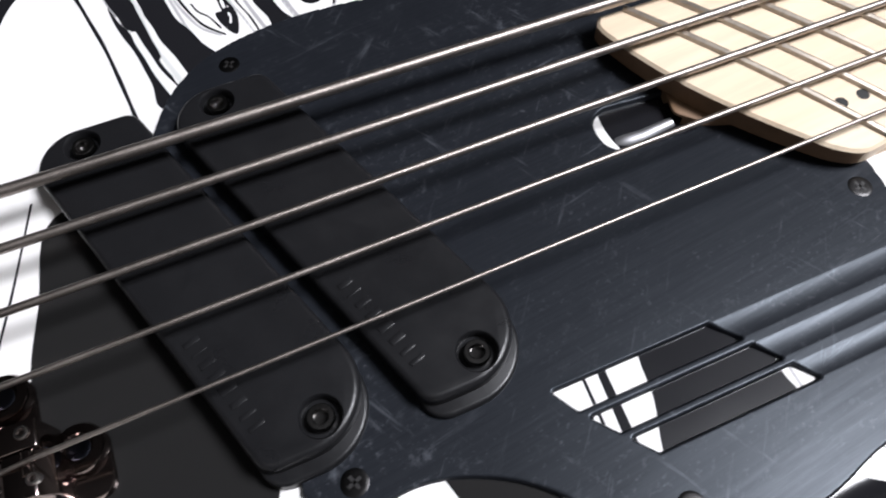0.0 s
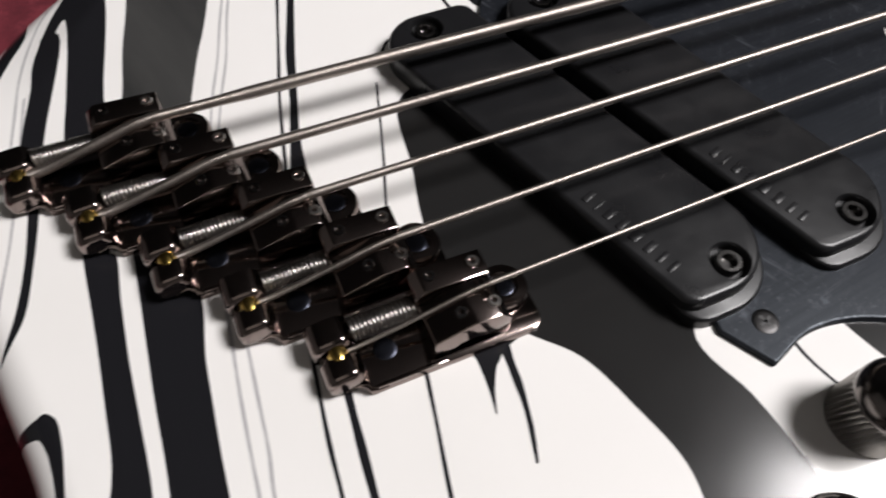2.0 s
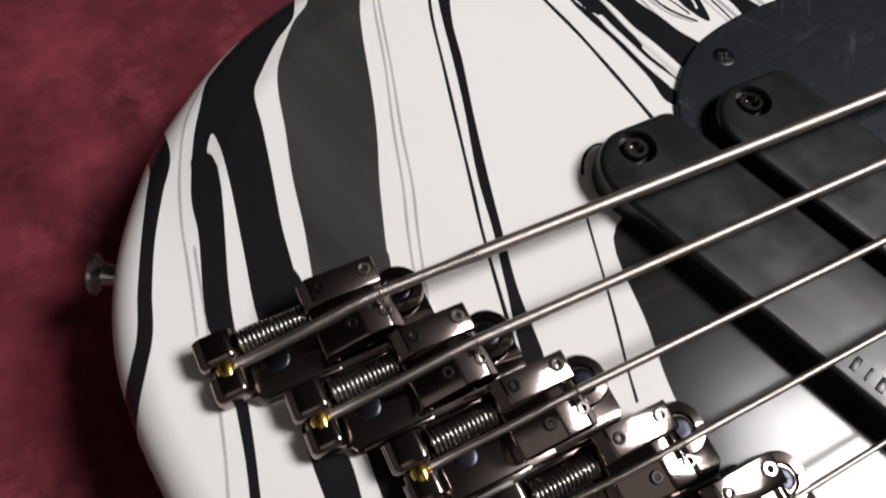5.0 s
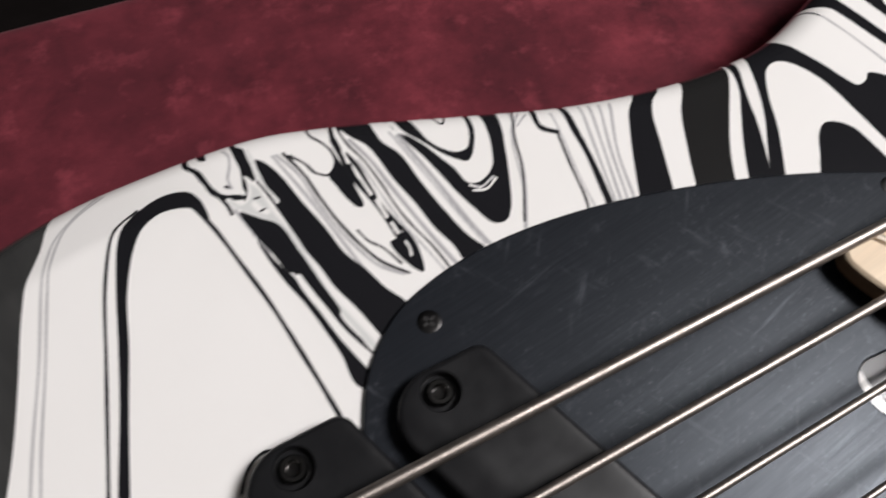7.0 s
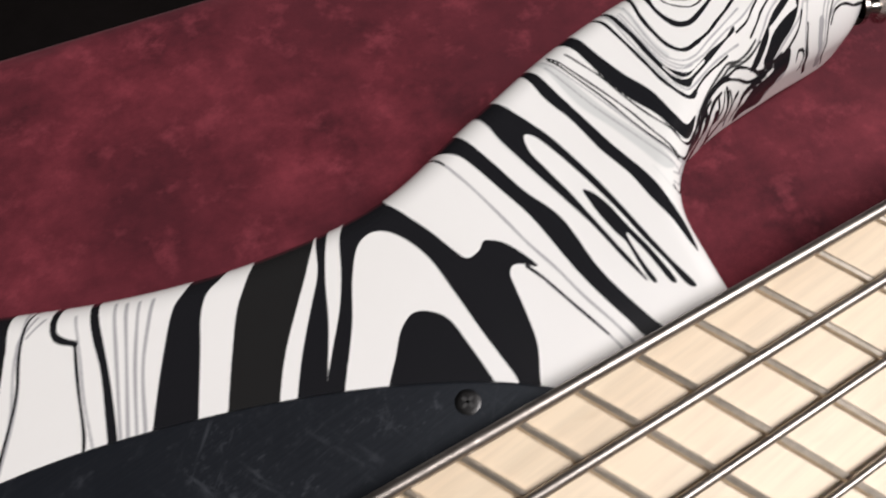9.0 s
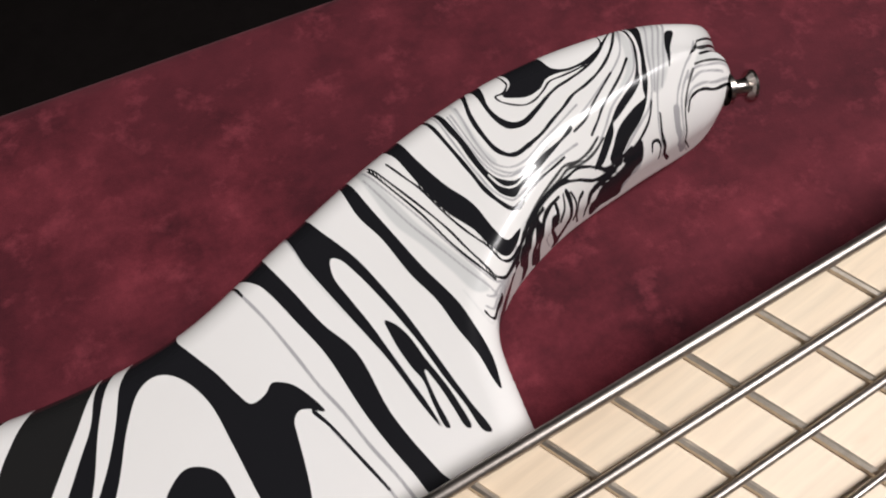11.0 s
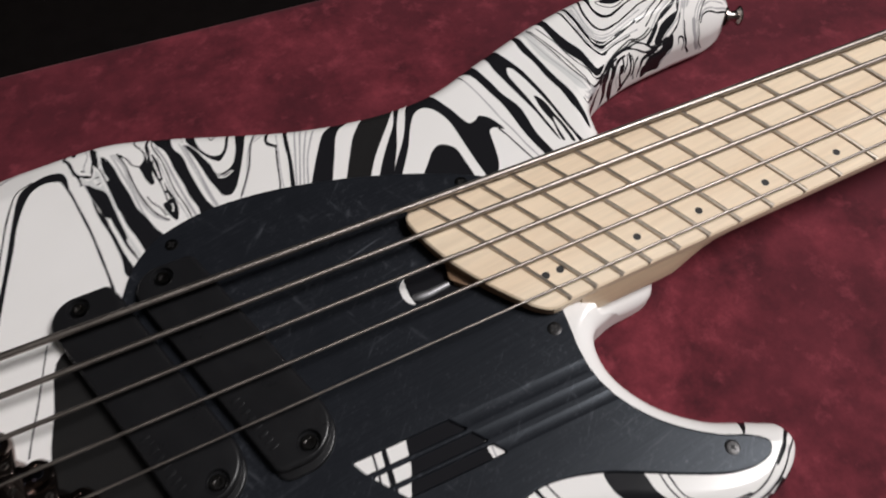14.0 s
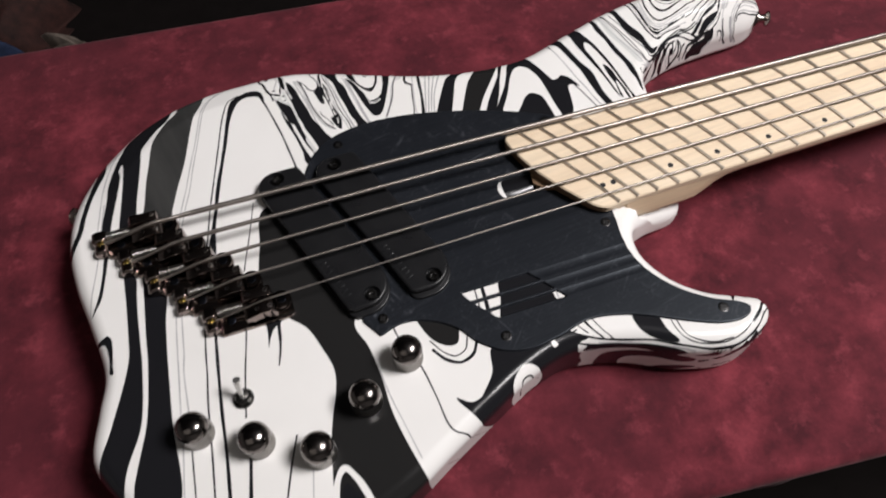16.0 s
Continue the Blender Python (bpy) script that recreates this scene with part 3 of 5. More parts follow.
    vein("pale", 0.9, 0.9, [(54.6, 133.5), (57.6, 119.3), (60, 105.2), (61.9, 93.3), (63.7, 83.9)])
    vein("black", 0.9, 0.9, [(57.6, 132.9), (60.1, 123.8), (60.9, 115.9), (62.4, 105.7), (65, 95.8), (67.5, 89.7), (72.4, 83.5)])
    vein("pale", 0.9, 0.9, [(55.8, 133.3), (58.9, 124), (59.7, 115.2), (61.3, 104.8), (63.9, 95), (66.4, 89), (71.1, 83.8)])
    vein("black", 0.8, 0.8, [(71.2, 158.1), (66.7, 135.9), (68.8, 131.2), (70.1, 127), (69.3, 123.2), (66.3, 120.5), (63.1, 122.9), (61.8, 126.7), (59, 131.3)])
    pool("black", [(70, 128), (70.5, 125.5), (71, 120), (71, 114.5), (70.5, 107), (69, 107.5), (67.5, 111), (66.5, 116.5), (66, 120), (69, 123)])
    vein("black", 1.3, 1.3, [(79.7, 155.1), (71.9, 129), (73.5, 124.2), (74.5, 118.1), (74.4, 112.8), (74.6, 106.1), (75.8, 99.3), (76.8, 96)])
    vein("white", 0.8, 0.8, [(72.2, 123.6), (72.8, 121.4)])
    vein("white", 0.9, 0.9, [(73.3, 118.2), (73.5, 114.7)])
    vein("white", 0.9, 0.9, [(73.8, 109.9), (73.8, 106.1)])
    vein("black", 0.7, 0.7, [(78.2, 155.6), (74.8, 130), (76.9, 120.4), (77.9, 111.3), (78.5, 101.7), (79.7, 95), (81.5, 88), (82.9, 77.8)])
    vein("pale", 0.7, 0.7, [(75.4, 121.6), (76.2, 112), (76.9, 102.3), (78, 94.9), (79.6, 87.9), (81.4, 78.4)])
    vein("black", 2, 2, [(72, 130.5), (72.1, 122.9), (72.2, 115.4), (73.9, 107.9), (74.7, 98.9), (75.2, 93)])
    vein("white", 0.9, 0.9, [(72.9, 126.1), (72.7, 121.8)])
    vein("white", 0.9, 0.9, [(73.3, 119.6), (73.3, 115.8)])
    vein("white", 0.9, 0.9, [(73.6, 114), (73.9, 109.5)])
    vein("white", 0.9, 0.9, [(74.3, 107.3), (74.7, 101.1)])
    vein("white", 0.9, 0.9, [(74.9, 99), (75.1, 95.3)])
    pool("black", [(76.5, 97.5), (77.5, 95.5), (78, 92), (78, 89), (76, 82), (74.5, 83.5), (73, 87), (72, 90.5), (72, 94), (74.5, 94), (76.5, 95)])
    vein("white", 0.7, 0.7, [(75.7, 92.2), (75.9, 90.5), (75.3, 87.8)])
    vein("pale", 0.7, 0.7, [(72.7, 92.1), (73, 88.4), (73.9, 86.3)])
    vein("black", 0.7, 0.7, [(65.8, 101.1), (67, 96.9), (69.6, 93.1), (71.9, 86.8)])
    pool("black", [(75.5, 156.5), (76, 132), (80, 124), (81.5, 111.5), (83.5, 101), (84.5, 92.5), (86.5, 85.5), (87.5, 79), (94, 79.5), (91.5, 86.5), (89.5, 96.5), (88, 107.5), (87, 118), (84, 125), (85, 153.5)])
    vein("pale", 1.2, 1.2, [(76.2, 128.6), (78.6, 119.6), (79.9, 109.1), (82.4, 92.5), (85, 78.8)])
    vein("pale", 1.2, 1.2, [(89.3, 123.8), (92.2, 103.6), (93.9, 89.9), (95.8, 79.9)])
    vein("pale", 0.7, 0.7, [(87.5, 126.2), (90.1, 109.4), (92.3, 94.6), (94.4, 81.9)])
    pool("black", [(88.5, 152), (90, 123), (92.5, 114), (94, 106.5), (95.5, 98.5), (97.5, 91.5), (99, 87), (101, 85.5), (103.5, 85.5), (106.5, 88.5), (110, 95), (113, 101.5), (115.5, 107.5), (117.5, 112.5), (123, 138.5), (119, 140), (113, 112.5), (111, 107), (109, 103), (106, 100.5), (102, 99.5), (99.5, 101), (98.5, 106.5), (96.5, 112), (94.5, 117.5), (92, 122), (89, 126.5), (92.5, 150.5)])
    vein("white", 0.7, 0.7, [(99.6, 99.7), (102.4, 97.8), (106.9, 99.2)])
    vein("white", 0.7, 0.7, [(99.7, 97.7), (103.2, 96.5), (107.5, 98.4)])
    vein("pale", 0.7, 0.7, [(101.2, 98.4), (104.4, 97.9), (108.5, 100.9)])
    vein("pale", 0.7, 0.7, [(100.2, 94.1), (103.3, 93.2), (106.9, 95.3)])
    pool("black", [(94.5, 149.5), (96, 119.5), (99, 113.5), (102, 111), (105, 111), (107.5, 114), (109, 118), (114.5, 142), (115, 141.5), (110.5, 117.5), (109, 113.5), (105, 108), (103, 107), (100.5, 109), (97.5, 113), (94.5, 119), (91, 126)])
    vein("black", 0.7, 0.7, [(101.8, 146.8), (102.7, 121.7), (111.8, 142.8)])
    vein("pale", 0.8, 0.8, [(126.9, 136.9), (121.6, 113.3), (119.2, 109.5), (116.7, 100), (112.8, 91.2), (106.2, 80.1)])
    vein("black", 0.7, 0.7, [(133.9, 134.1), (120, 109.7), (115.6, 97.6), (107.4, 82.9)])
    vein("pale", 0.7, 0.7, [(126.8, 114.1), (121.7, 110.9)])
    vein("black", 1.7, 1.7, [(138.2, 132.6), (127.8, 109.7), (128.2, 106.9), (131.3, 103.9)])
    vein("black", 0.8, 0.8, [(131.3, 103.9), (128.6, 92.5), (126.5, 81.8), (125, 77.3)])
    vein("pale", 0.7, 0.7, [(133.5, 111.1), (131.6, 101.1), (129.1, 90.2), (127.2, 77.7)])
    vein("black", 2, 2, [(141.9, 131.2), (136.7, 104.2), (135.2, 93.3), (130.9, 74.1)])
    vein("pale", 0.9, 0.9, [(142.9, 110), (138.8, 95.9), (133.3, 76.8)])
    vein("pale", 0.9, 0.9, [(145.4, 108.4), (140.6, 93.8), (134.9, 76.3)])
    vein("pale", 0.9, 0.9, [(148.3, 107.2), (142.1, 92), (136.8, 75.8)])
    vein("pale", 0.9, 0.9, [(151.5, 106.1), (143.6, 90.7), (138.7, 75.4)])
    vein("pale", 0.7, 0.7, [(125.2, 115.9), (118.7, 108.6), (112.7, 92.2), (106.1, 80.6)])
    pool("black", [(136, 66), (140.5, 75.5), (149, 91.5), (155, 101), (159, 104.5), (163, 110), (171, 130), (181, 130), (173, 109), (168, 103.5), (164, 101), (160.5, 96.5), (156.5, 87), (150.5, 73), (147, 65)])
    pool("soot", [(153, 62), (157, 71), (163, 83), (168.5, 93), (173, 98.5), (177, 104), (186, 128), (203, 128), (196, 108), (192.5, 100.5), (187.5, 93.5), (181, 85.5), (174, 76.5), (168.5, 67.5), (164, 58)])
    vein("pale", 0.35, 0.35, [(160, 68), (167, 81), (174, 94), (178, 101)])
    pool("black", [(168, 58), (172, 65.5), (177.5, 74.5), (185, 85), (190, 92), (193.5, 100.5), (199, 114), (206, 127), (212, 126), (204, 113), (198.5, 104), (195.5, 98.5), (191, 89.5), (186.5, 78.5), (179.5, 65), (175.5, 57)])
    pool("black", [(174.5, 56), (179.5, 65), (184, 71.5), (190.5, 80.5), (195.5, 89.5), (199.5, 98.5), (203, 104), (209, 113), (218, 124), (222, 122), (218, 111), (216, 104), (218, 98.5), (222, 89.5), (224.5, 82), (226.5, 78), (230.5, 78.5), (233, 80.3), (235, 79.5), (238, 76.5), (241.5, 67), (238.5, 69.5), (236, 70.5), (234, 69), (233, 65), (231.5, 57.5), (229, 49), (224, 40.5), (221, 34.5), (217.5, 37), (219.5, 43.5), (219.5, 49), (219, 59), (218.5, 71), (217.5, 83.5), (214, 92), (210.5, 95.5), (207, 96.3), (203, 94.5), (197.5, 87), (191.5, 75.5), (183, 62.5), (178, 55)])
    pool("black", [(186, 48), (193, 58.5), (196.5, 62.5), (201.5, 68.5), (206, 71), (209.5, 70), (213.2, 66), (214.3, 57.5), (214.5, 47), (214, 39.5)])
    vein("black", 0.9, 0.7, [(238.9, 68.5), (241.1, 62.7), (244.1, 49.4), (245.5, 42)])
    vein("pale", 0.8, 0.8, [(241, 62.4), (244.1, 49.4), (245.5, 42), (246.1, 36)])
    vein("black", 0.8, 0.8, [(222.8, 125.9), (234.8, 110.7), (236.2, 106.1)])
    vein("pale", 0.9, 0.9, [(235.1, 109.4), (236.5, 104.9), (238.8, 96.4), (241.4, 82.8), (242.9, 73.9), (245.3, 64), (246.9, 53.6), (248.6, 44.2), (249.5, 35.9)])
    # upper horn stripes
    pool("black", [(227, 127), (241, 107), (242.5, 103.5), (245.5, 91.5), (248, 80.5), (249.5, 61.5), (252, 43), (253.5, 35), (258.5, 35), (257.5, 39.5), (255, 58.5), (255, 76.5), (251, 88), (248.5, 99.5), (246, 109.5), (240, 132)])
    vein("pale", 0.7, 0.7, [(242, 132.8), (253.6, 115.4), (253.8, 111.3)])
    pool("black", [(275.3, 133.6), (278.1, 111.6), (279.7, 100.7), (281.5, 88.6), (284.3, 75.4), (284.7, 67.5), (284.5, 58.6), (282.5, 52), (281.2, 49.2), (280.9, 52.5), (281.3, 59.8), (280.3, 68.4), (279.8, 78.1), (277.5, 88.6), (276.1, 101.6), (273.6, 113)])
    pool("black", [(253.9, 124.7), (258, 127.3), (262.5, 113.3), (265.2, 106.3), (267.5, 99.3), (269.5, 88.7), (270.9, 79.3), (271.7, 69.8), (272.4, 59.4), (272.8, 50.8), (273.1, 41.1), (271.6, 42.1), (271.4, 51), (270.7, 59.9), (270, 69.6), (268.8, 78.6), (267.4, 86.6), (265.3, 96.1), (263.2, 102.2), (261.3, 103.6), (259.5, 98.6), (260.4, 90.2), (261.7, 81), (262.5, 71.4), (263.2, 63.5), (263.8, 55.9), (263.5, 48), (262.4, 56.2), (261.7, 64.2), (260.8, 71.8), (259.2, 79.9), (257.5, 88.3), (255.8, 96.9), (254.2, 106.2), (254, 111)])
    vein("mist", 0.9, 0.9, [(252.8, 122.7), (253.4, 114.7), (254.4, 102.3), (256.7, 90.6), (258.7, 82.8), (260.8, 71.8)])
    vein("pale", 0.7, 0.7, [(252.8, 124.5), (253.5, 116.5), (254, 111), (254.5, 104.8)])
    pool("black", [(265.2, 80.4), (267, 78.3), (268.5, 73.7), (269.2, 65.8), (270.1, 58.8), (270.3, 52.3), (269.5, 44.6), (268.5, 45.3), (268.5, 50.9), (268.5, 57.7), (267.6, 64), (267, 61.7), (266.1, 54.9), (265.2, 47.3), (264.4, 47.9), (264.8, 54.3), (265.8, 61.4), (265.1, 65.4), (264.6, 71.7), (264.7, 76.4)])
    pool("mist", [(279.6, 134.1), (283, 122.7), (285.2, 111.2), (287.5, 99.7), (290.6, 90.3), (294.1, 78.4), (294.1, 74.2), (289.9, 74.7), (287.1, 84.1), (284.4, 94), (281.1, 103.5), (280, 115.5)])
    vein("pale", 0.7, 0.7, [(281.8, 124.7), (284, 117), (288.5, 101.6), (291.1, 91.2), (294.6, 79.2), (296.7, 75.8), (299, 75.4)])
    vein("pale", 0.7, 0.7, [(280.6, 121.5), (282.3, 113.7), (284.8, 102.5), (288.6, 90.3), (292.3, 78.8), (294.7, 74.2), (295.3, 72.7)])
    vein("black", 0.7, 0.7, [(284, 125.3), (286.4, 117.7), (290.4, 105.2), (293.2, 95), (294.7, 86.6), (296.6, 79.1), (297.7, 76.8), (300.1, 76.2), (304.1, 78.3), (307.6, 80.5)])
    vein("black", 0.7, 0.7, [(283.4, 123.8), (285.6, 116.1), (289.3, 103.1), (292.1, 89.2), (295, 80), (296.9, 76.2)])
    vein("black", 0.7, 0.7, [(288.9, 122.8), (291.5, 115.2), (293.2, 110.3), (295.3, 98.8), (297.4, 91.3), (299.9, 84.7), (301.4, 80.2), (303.1, 79.5), (305.7, 80.2), (309.1, 82.2)])
    vein("pale", 0.7, 0.7, [(292.4, 73), (294.1, 72.5), (296.6, 74), (300.6, 76.1)])
    vein("pale", 0.7, 0.7, [(290.6, 70.6), (292.2, 69.6), (295, 71.8), (299.3, 74.9)])
    vein("black", 0.7, 0.7, [(289.4, 69.6), (290, 68), (291.1, 67.4), (293.6, 69.6), (297.5, 72.9)])
    vein("mist", 0.7, 0.7, [(287.2, 77.1), (288.3, 70.2), (289.6, 66.3), (293.4, 69.6)])
    pool("black", [(290.3, 136.5), (294.7, 138.1), (296.9, 121.3), (300.1, 107.4), (302.8, 100.6), (303.7, 96.7), (304.2, 88.5), (305.2, 84.9), (306.5, 84.2), (309.8, 85.4), (311.9, 86.2), (308.5, 82.8), (304.2, 80.6), (302.3, 81.1), (300.3, 85.4), (299.3, 90.9), (295.8, 99.7), (293.7, 111.2), (292.6, 121.2)])
    vein("black", 1.2, 1.5, [(306.5, 134.1), (307.3, 124.1), (308.1, 113.8), (308.5, 106.8), (308.9, 100.1), (310.3, 95.1), (312.2, 91.7), (313.9, 91.3), (316.5, 92.4)])
    vein("black", 0.7, 0.7, [(315.3, 91.9), (321.2, 94.9), (327.1, 97.1), (331.2, 98.2), (336.9, 99.8)])
    vein("pale", 0.7, 0.7, [(309.4, 136.2), (309.5, 128.2), (309.6, 116.4), (309.9, 105.5), (310.9, 98), (313.9, 93.9), (316.2, 94.1), (324.9, 97.3), (330.7, 99.2), (338.8, 101), (342.7, 101.6)])
    pool("black", [(310.8, 141.1), (311.9, 128.5), (312.4, 121.3), (312.7, 116.1), (312.5, 110), (312.9, 105), (314.2, 101.6), (317.1, 99.2), (319.1, 98.9), (324.6, 100.5), (330.4, 102.6), (334.4, 103.5), (338.6, 104.5), (343.3, 106.6), (343.1, 105.4), (338, 103.6), (333.5, 101.9), (328.9, 100.1), (323, 97.9), (318.6, 96.2), (315.3, 94.4), (313.6, 95.2), (311.8, 97.7), (311.2, 102.1), (310.8, 107), (310.6, 112.3), (310.8, 118.6), (310.1, 125.2)])
    vein("white", 0.7, 0.7, [(312.3, 104), (313.2, 100), (314.7, 98), (317.2, 97.4), (321.2, 98.6), (326.4, 100.4)])
    vein("pale", 0.7, 0.7, [(312.9, 128.1), (312.8, 122.1), (312.7, 114), (313.5, 106), (315.4, 101.9), (317.9, 100.5), (321.3, 100.6)])
    vein("pale", 0.7, 0.7, [(316.7, 129.9), (316.1, 123.9), (315.2, 114.6), (315.9, 106.4), (319, 103.1), (323.8, 102.8), (332.4, 105.8), (341.2, 108.7), (348.7, 111.3)])
    vein("pale", 0.7, 0.7, [(314.1, 128.3), (314, 122.3), (313.9, 112.4), (315.1, 105), (318.1, 101.5), (321.6, 101.1), (328, 102.3), (333.8, 104.3), (341, 106.6)])
    pool("mist", [(317.4, 142.2), (316.9, 123.3), (316.4, 112.8), (317.1, 106.5), (315.6, 105.8), (314.4, 111.3), (314.3, 120.7)])
    vein("black", 1.4, 1.6, [(325.2, 144), (322.1, 134.5), (319, 125), (318.4, 116.3), (319.1, 109.9), (321.2, 106.7), (323.4, 105.9), (328.4, 106.7)])
    vein("black", 1.1, 0.9, [(327.4, 106.5), (333.8, 108.1), (338.7, 110.2), (344.9, 112.7), (349.9, 115), (355.4, 116.1), (361.5, 118), (367.4, 121.1), (371.9, 124.6), (375.2, 128), (382.2, 135.2)])
    pool("black", [(325.5, 142.7), (329.9, 143.2), (329.6, 140), (326.7, 129.2), (325.6, 125.3), (326.2, 119.8), (328.5, 116.1), (331.4, 115.2), (337.1, 116.9), (343.1, 119.1), (347.5, 120.3), (344, 118.5), (337.3, 115.3), (331.3, 113.2), (327.8, 113.7), (325.7, 115.2), (324.2, 120.4), (324.2, 126.1), (324.5, 130.5)])
    vein("black", 1.1, 0.7, [(341.2, 117.9), (347.2, 119.9), (352.4, 120.5), (359.1, 121.6), (365.5, 123.8), (371.2, 127.7), (377.8, 132.2)])
    vein("black", 0.7, 0.7, [(335.5, 137.2), (335, 131.2), (334.8, 128.8), (332, 126.7), (329.4, 126.8), (329.4, 125.1), (331.2, 122.5), (335.2, 119.5), (338.7, 119.4), (343.2, 121.1), (346.8, 123), (351.5, 122.8), (357.4, 122.6), (364.3, 123.9), (370.4, 127.4)])
    pool("black", [(336, 143), (348.8, 143.2), (353.5, 142.8), (351.7, 140.5), (349.8, 128.8), (350.8, 126.6), (353.9, 124.7), (358.4, 124.1), (363.8, 124.9), (369.1, 127.2), (373.1, 136.8), (369.7, 127.1), (363, 123.8), (359, 123.2), (354.4, 123.5), (350.2, 124.5), (346.5, 124.4), (342.8, 122.2), (337.8, 121.7), (334.1, 123.3), (331.3, 125.6), (334.4, 127.3), (336.2, 129.4), (336.1, 140.6)])
    pool("black", [(364.3, 141.8), (369.3, 140.8), (370.6, 139.4), (365.9, 137.8), (363.8, 138.4)])
    vein("pale", 0.7, 0.7, [(380.9, 133), (376.3, 126.5), (372.5, 121.1), (366.8, 116.9), (361.3, 114.2), (354.3, 110.8), (347.7, 108), (339.5, 106.1)])
    vein("black", 0.7, 0.7, [(365, 115.9), (358.9, 112.4), (353.1, 109.1), (349.1, 106.4), (343.3, 104.6)])
    vein("black", 0.9, 0.7, [(372.7, 117.9), (367.1, 113.7), (360.9, 110), (355.5, 107.1), (352.3, 104.6), (348.4, 102)])
    vein("pale", 0.7, 0.7, [(382.7, 132.4), (379.1, 125.2), (375.4, 117.8), (371.2, 112.7), (365.3, 109.2), (358.4, 106), (353.9, 102.3), (350.5, 99.8)])
    pool("mist", [(377, 135), (378.6, 125.5), (374.6, 116.7), (370.2, 111.8), (363.3, 108), (358.9, 106.7), (363.4, 110.1), (369, 114), (372.8, 119.4), (374.4, 123.1)])
    vein("black", 0.7, 0.9, [(381.3, 134.3), (379.4, 126.5), (378.2, 121.7), (375.3, 116.3), (371.8, 111.4)])
    pool("black", [(372.5, 112.8), (371.6, 109.5), (369.1, 107.5), (364, 105.1), (359.2, 103.1), (355.8, 102.2), (359.1, 105), (364.2, 107.6), (369.3, 109.8)])
    pool("black", [(383.6, 134.2), (386.3, 132.7), (380.3, 119.5), (376.2, 112.7), (372.9, 106.7), (370.9, 104.1), (370.9, 106.3), (372.9, 110.4), (377.3, 116.9), (379.7, 122.1)])
    pool("black", [(371.3, 104.5), (369.3, 102.2), (366.1, 99.9), (361.2, 97.6), (357, 95.2), (354.2, 94.2), (352, 95), (354.4, 97.5), (357.8, 100.5), (364.1, 103.1), (369.2, 104.3)])
    pool("black", [(356.7, 102.9), (356, 100.5), (352.2, 97), (348.7, 94.8), (345.6, 94.6), (349.7, 97.9), (352.9, 100.5)])
    vein("pale", 0.7, 0.7, [(389.2, 130.6), (384.8, 123.9), (377.8, 113.2), (373.4, 104.7), (371, 102), (366.7, 99.7), (360.8, 96.8), (356.7, 94.3)])
    vein("pale", 0.7, 0.7, [(391.7, 129.3), (386.9, 122.9), (379, 112.5), (374.7, 105.1)])
    vein("pale", 0.7, 0.7, [(393.2, 128.1), (388.3, 121.8), (380.5, 111.8), (375.7, 104.8), (372.9, 98.4), (372.9, 94.8), (375.6, 90.9)])
    vein("pale", 0.7, 0.7, [(394.6, 127.3), (389.7, 121), (381.9, 111), (377.7, 105.1)])
    pool("mist", [(388.3, 131.3), (389.9, 120.8), (378.4, 104.9), (374.3, 104.8)])
    pool("black", [(390.1, 120.4), (392.2, 119.4), (387.4, 114.3), (382.7, 108.6), (384.5, 112.5)])
    vein("black", 0.7, 0.8, [(372.4, 103.2), (369.6, 99.4), (365.9, 97), (361.3, 95.1), (357, 93.8)])
    vein("black", 0.7, 1.4, [(374, 99.6), (373.5, 95.2), (375, 93), (378.8, 87.2)])
    vein("black", 0.7, 0.7, [(369.2, 93.4), (369.2, 94.6), (371.3, 94.8), (372.7, 93.7), (373.1, 91.3)])
    pool("black", [(361.5, 95.5), (365.1, 96.1), (365.1, 93), (360.7, 91.8), (358, 88.9), (358.3, 83), (353.6, 82.9), (349.5, 82.8), (346.5, 80.4), (343.8, 88.9), (347.3, 91.3), (351.3, 92), (356.7, 93), (359.2, 94.4)])
    vein("pale", 0.7, 1.8, [(364.6, 92.7), (362.1, 92), (358.8, 88.3), (357.6, 84.5)])
    vein("mist", 0.7, 2.1, [(352, 91.6), (347.3, 90.9), (345.4, 86), (346, 80.9)])
    pool("black", [(343.1, 81.2), (341.4, 90.4), (344.2, 91.9), (351.2, 93), (355, 93.2), (350.8, 92.1), (345.5, 91.2), (342.9, 90.2)])
    vein("black", 1.6, 2.6, [(333.1, 92), (334, 89.7), (334.5, 85.7), (333.5, 81.1), (331.8, 73.3)])
    vein("black", 0.7, 2.1, [(329.6, 91.4), (324.6, 89.4), (320.9, 86.6), (319.7, 83.5), (323.8, 73.3), (326.8, 65.9)])
    vein("black", 1.3, 1.9, [(327.6, 89.6), (327.8, 87.9), (325.1, 86.5), (328.5, 81.4), (332.9, 74.7)])
    vein("black", 0.7, 0.7, [(331.5, 91.8), (330.9, 89.1), (329, 87.6)])
    vein("black", 0.7, 1.2, [(322.5, 89.5), (319.2, 87.8), (315, 84.6), (313.4, 82.4)])
    pool("black", [(308.3, 80), (311.6, 83.1), (316.1, 87), (321.7, 90.5), (317.5, 86.5), (313.7, 82.6), (320.3, 69.2), (320.7, 63.2), (314.7, 73.3)])
    pool("black", [(318.8, 87.2), (319.9, 86.5), (318.9, 81.4), (323.8, 73.3), (324.1, 67.4), (316.2, 82.6)])
    pool("black", [(304.9, 72.9), (306.1, 79.4), (308, 80.8), (307.5, 76.1), (312.5, 64), (318.3, 49.7), (317.9, 48.1), (303.5, 65.7)])
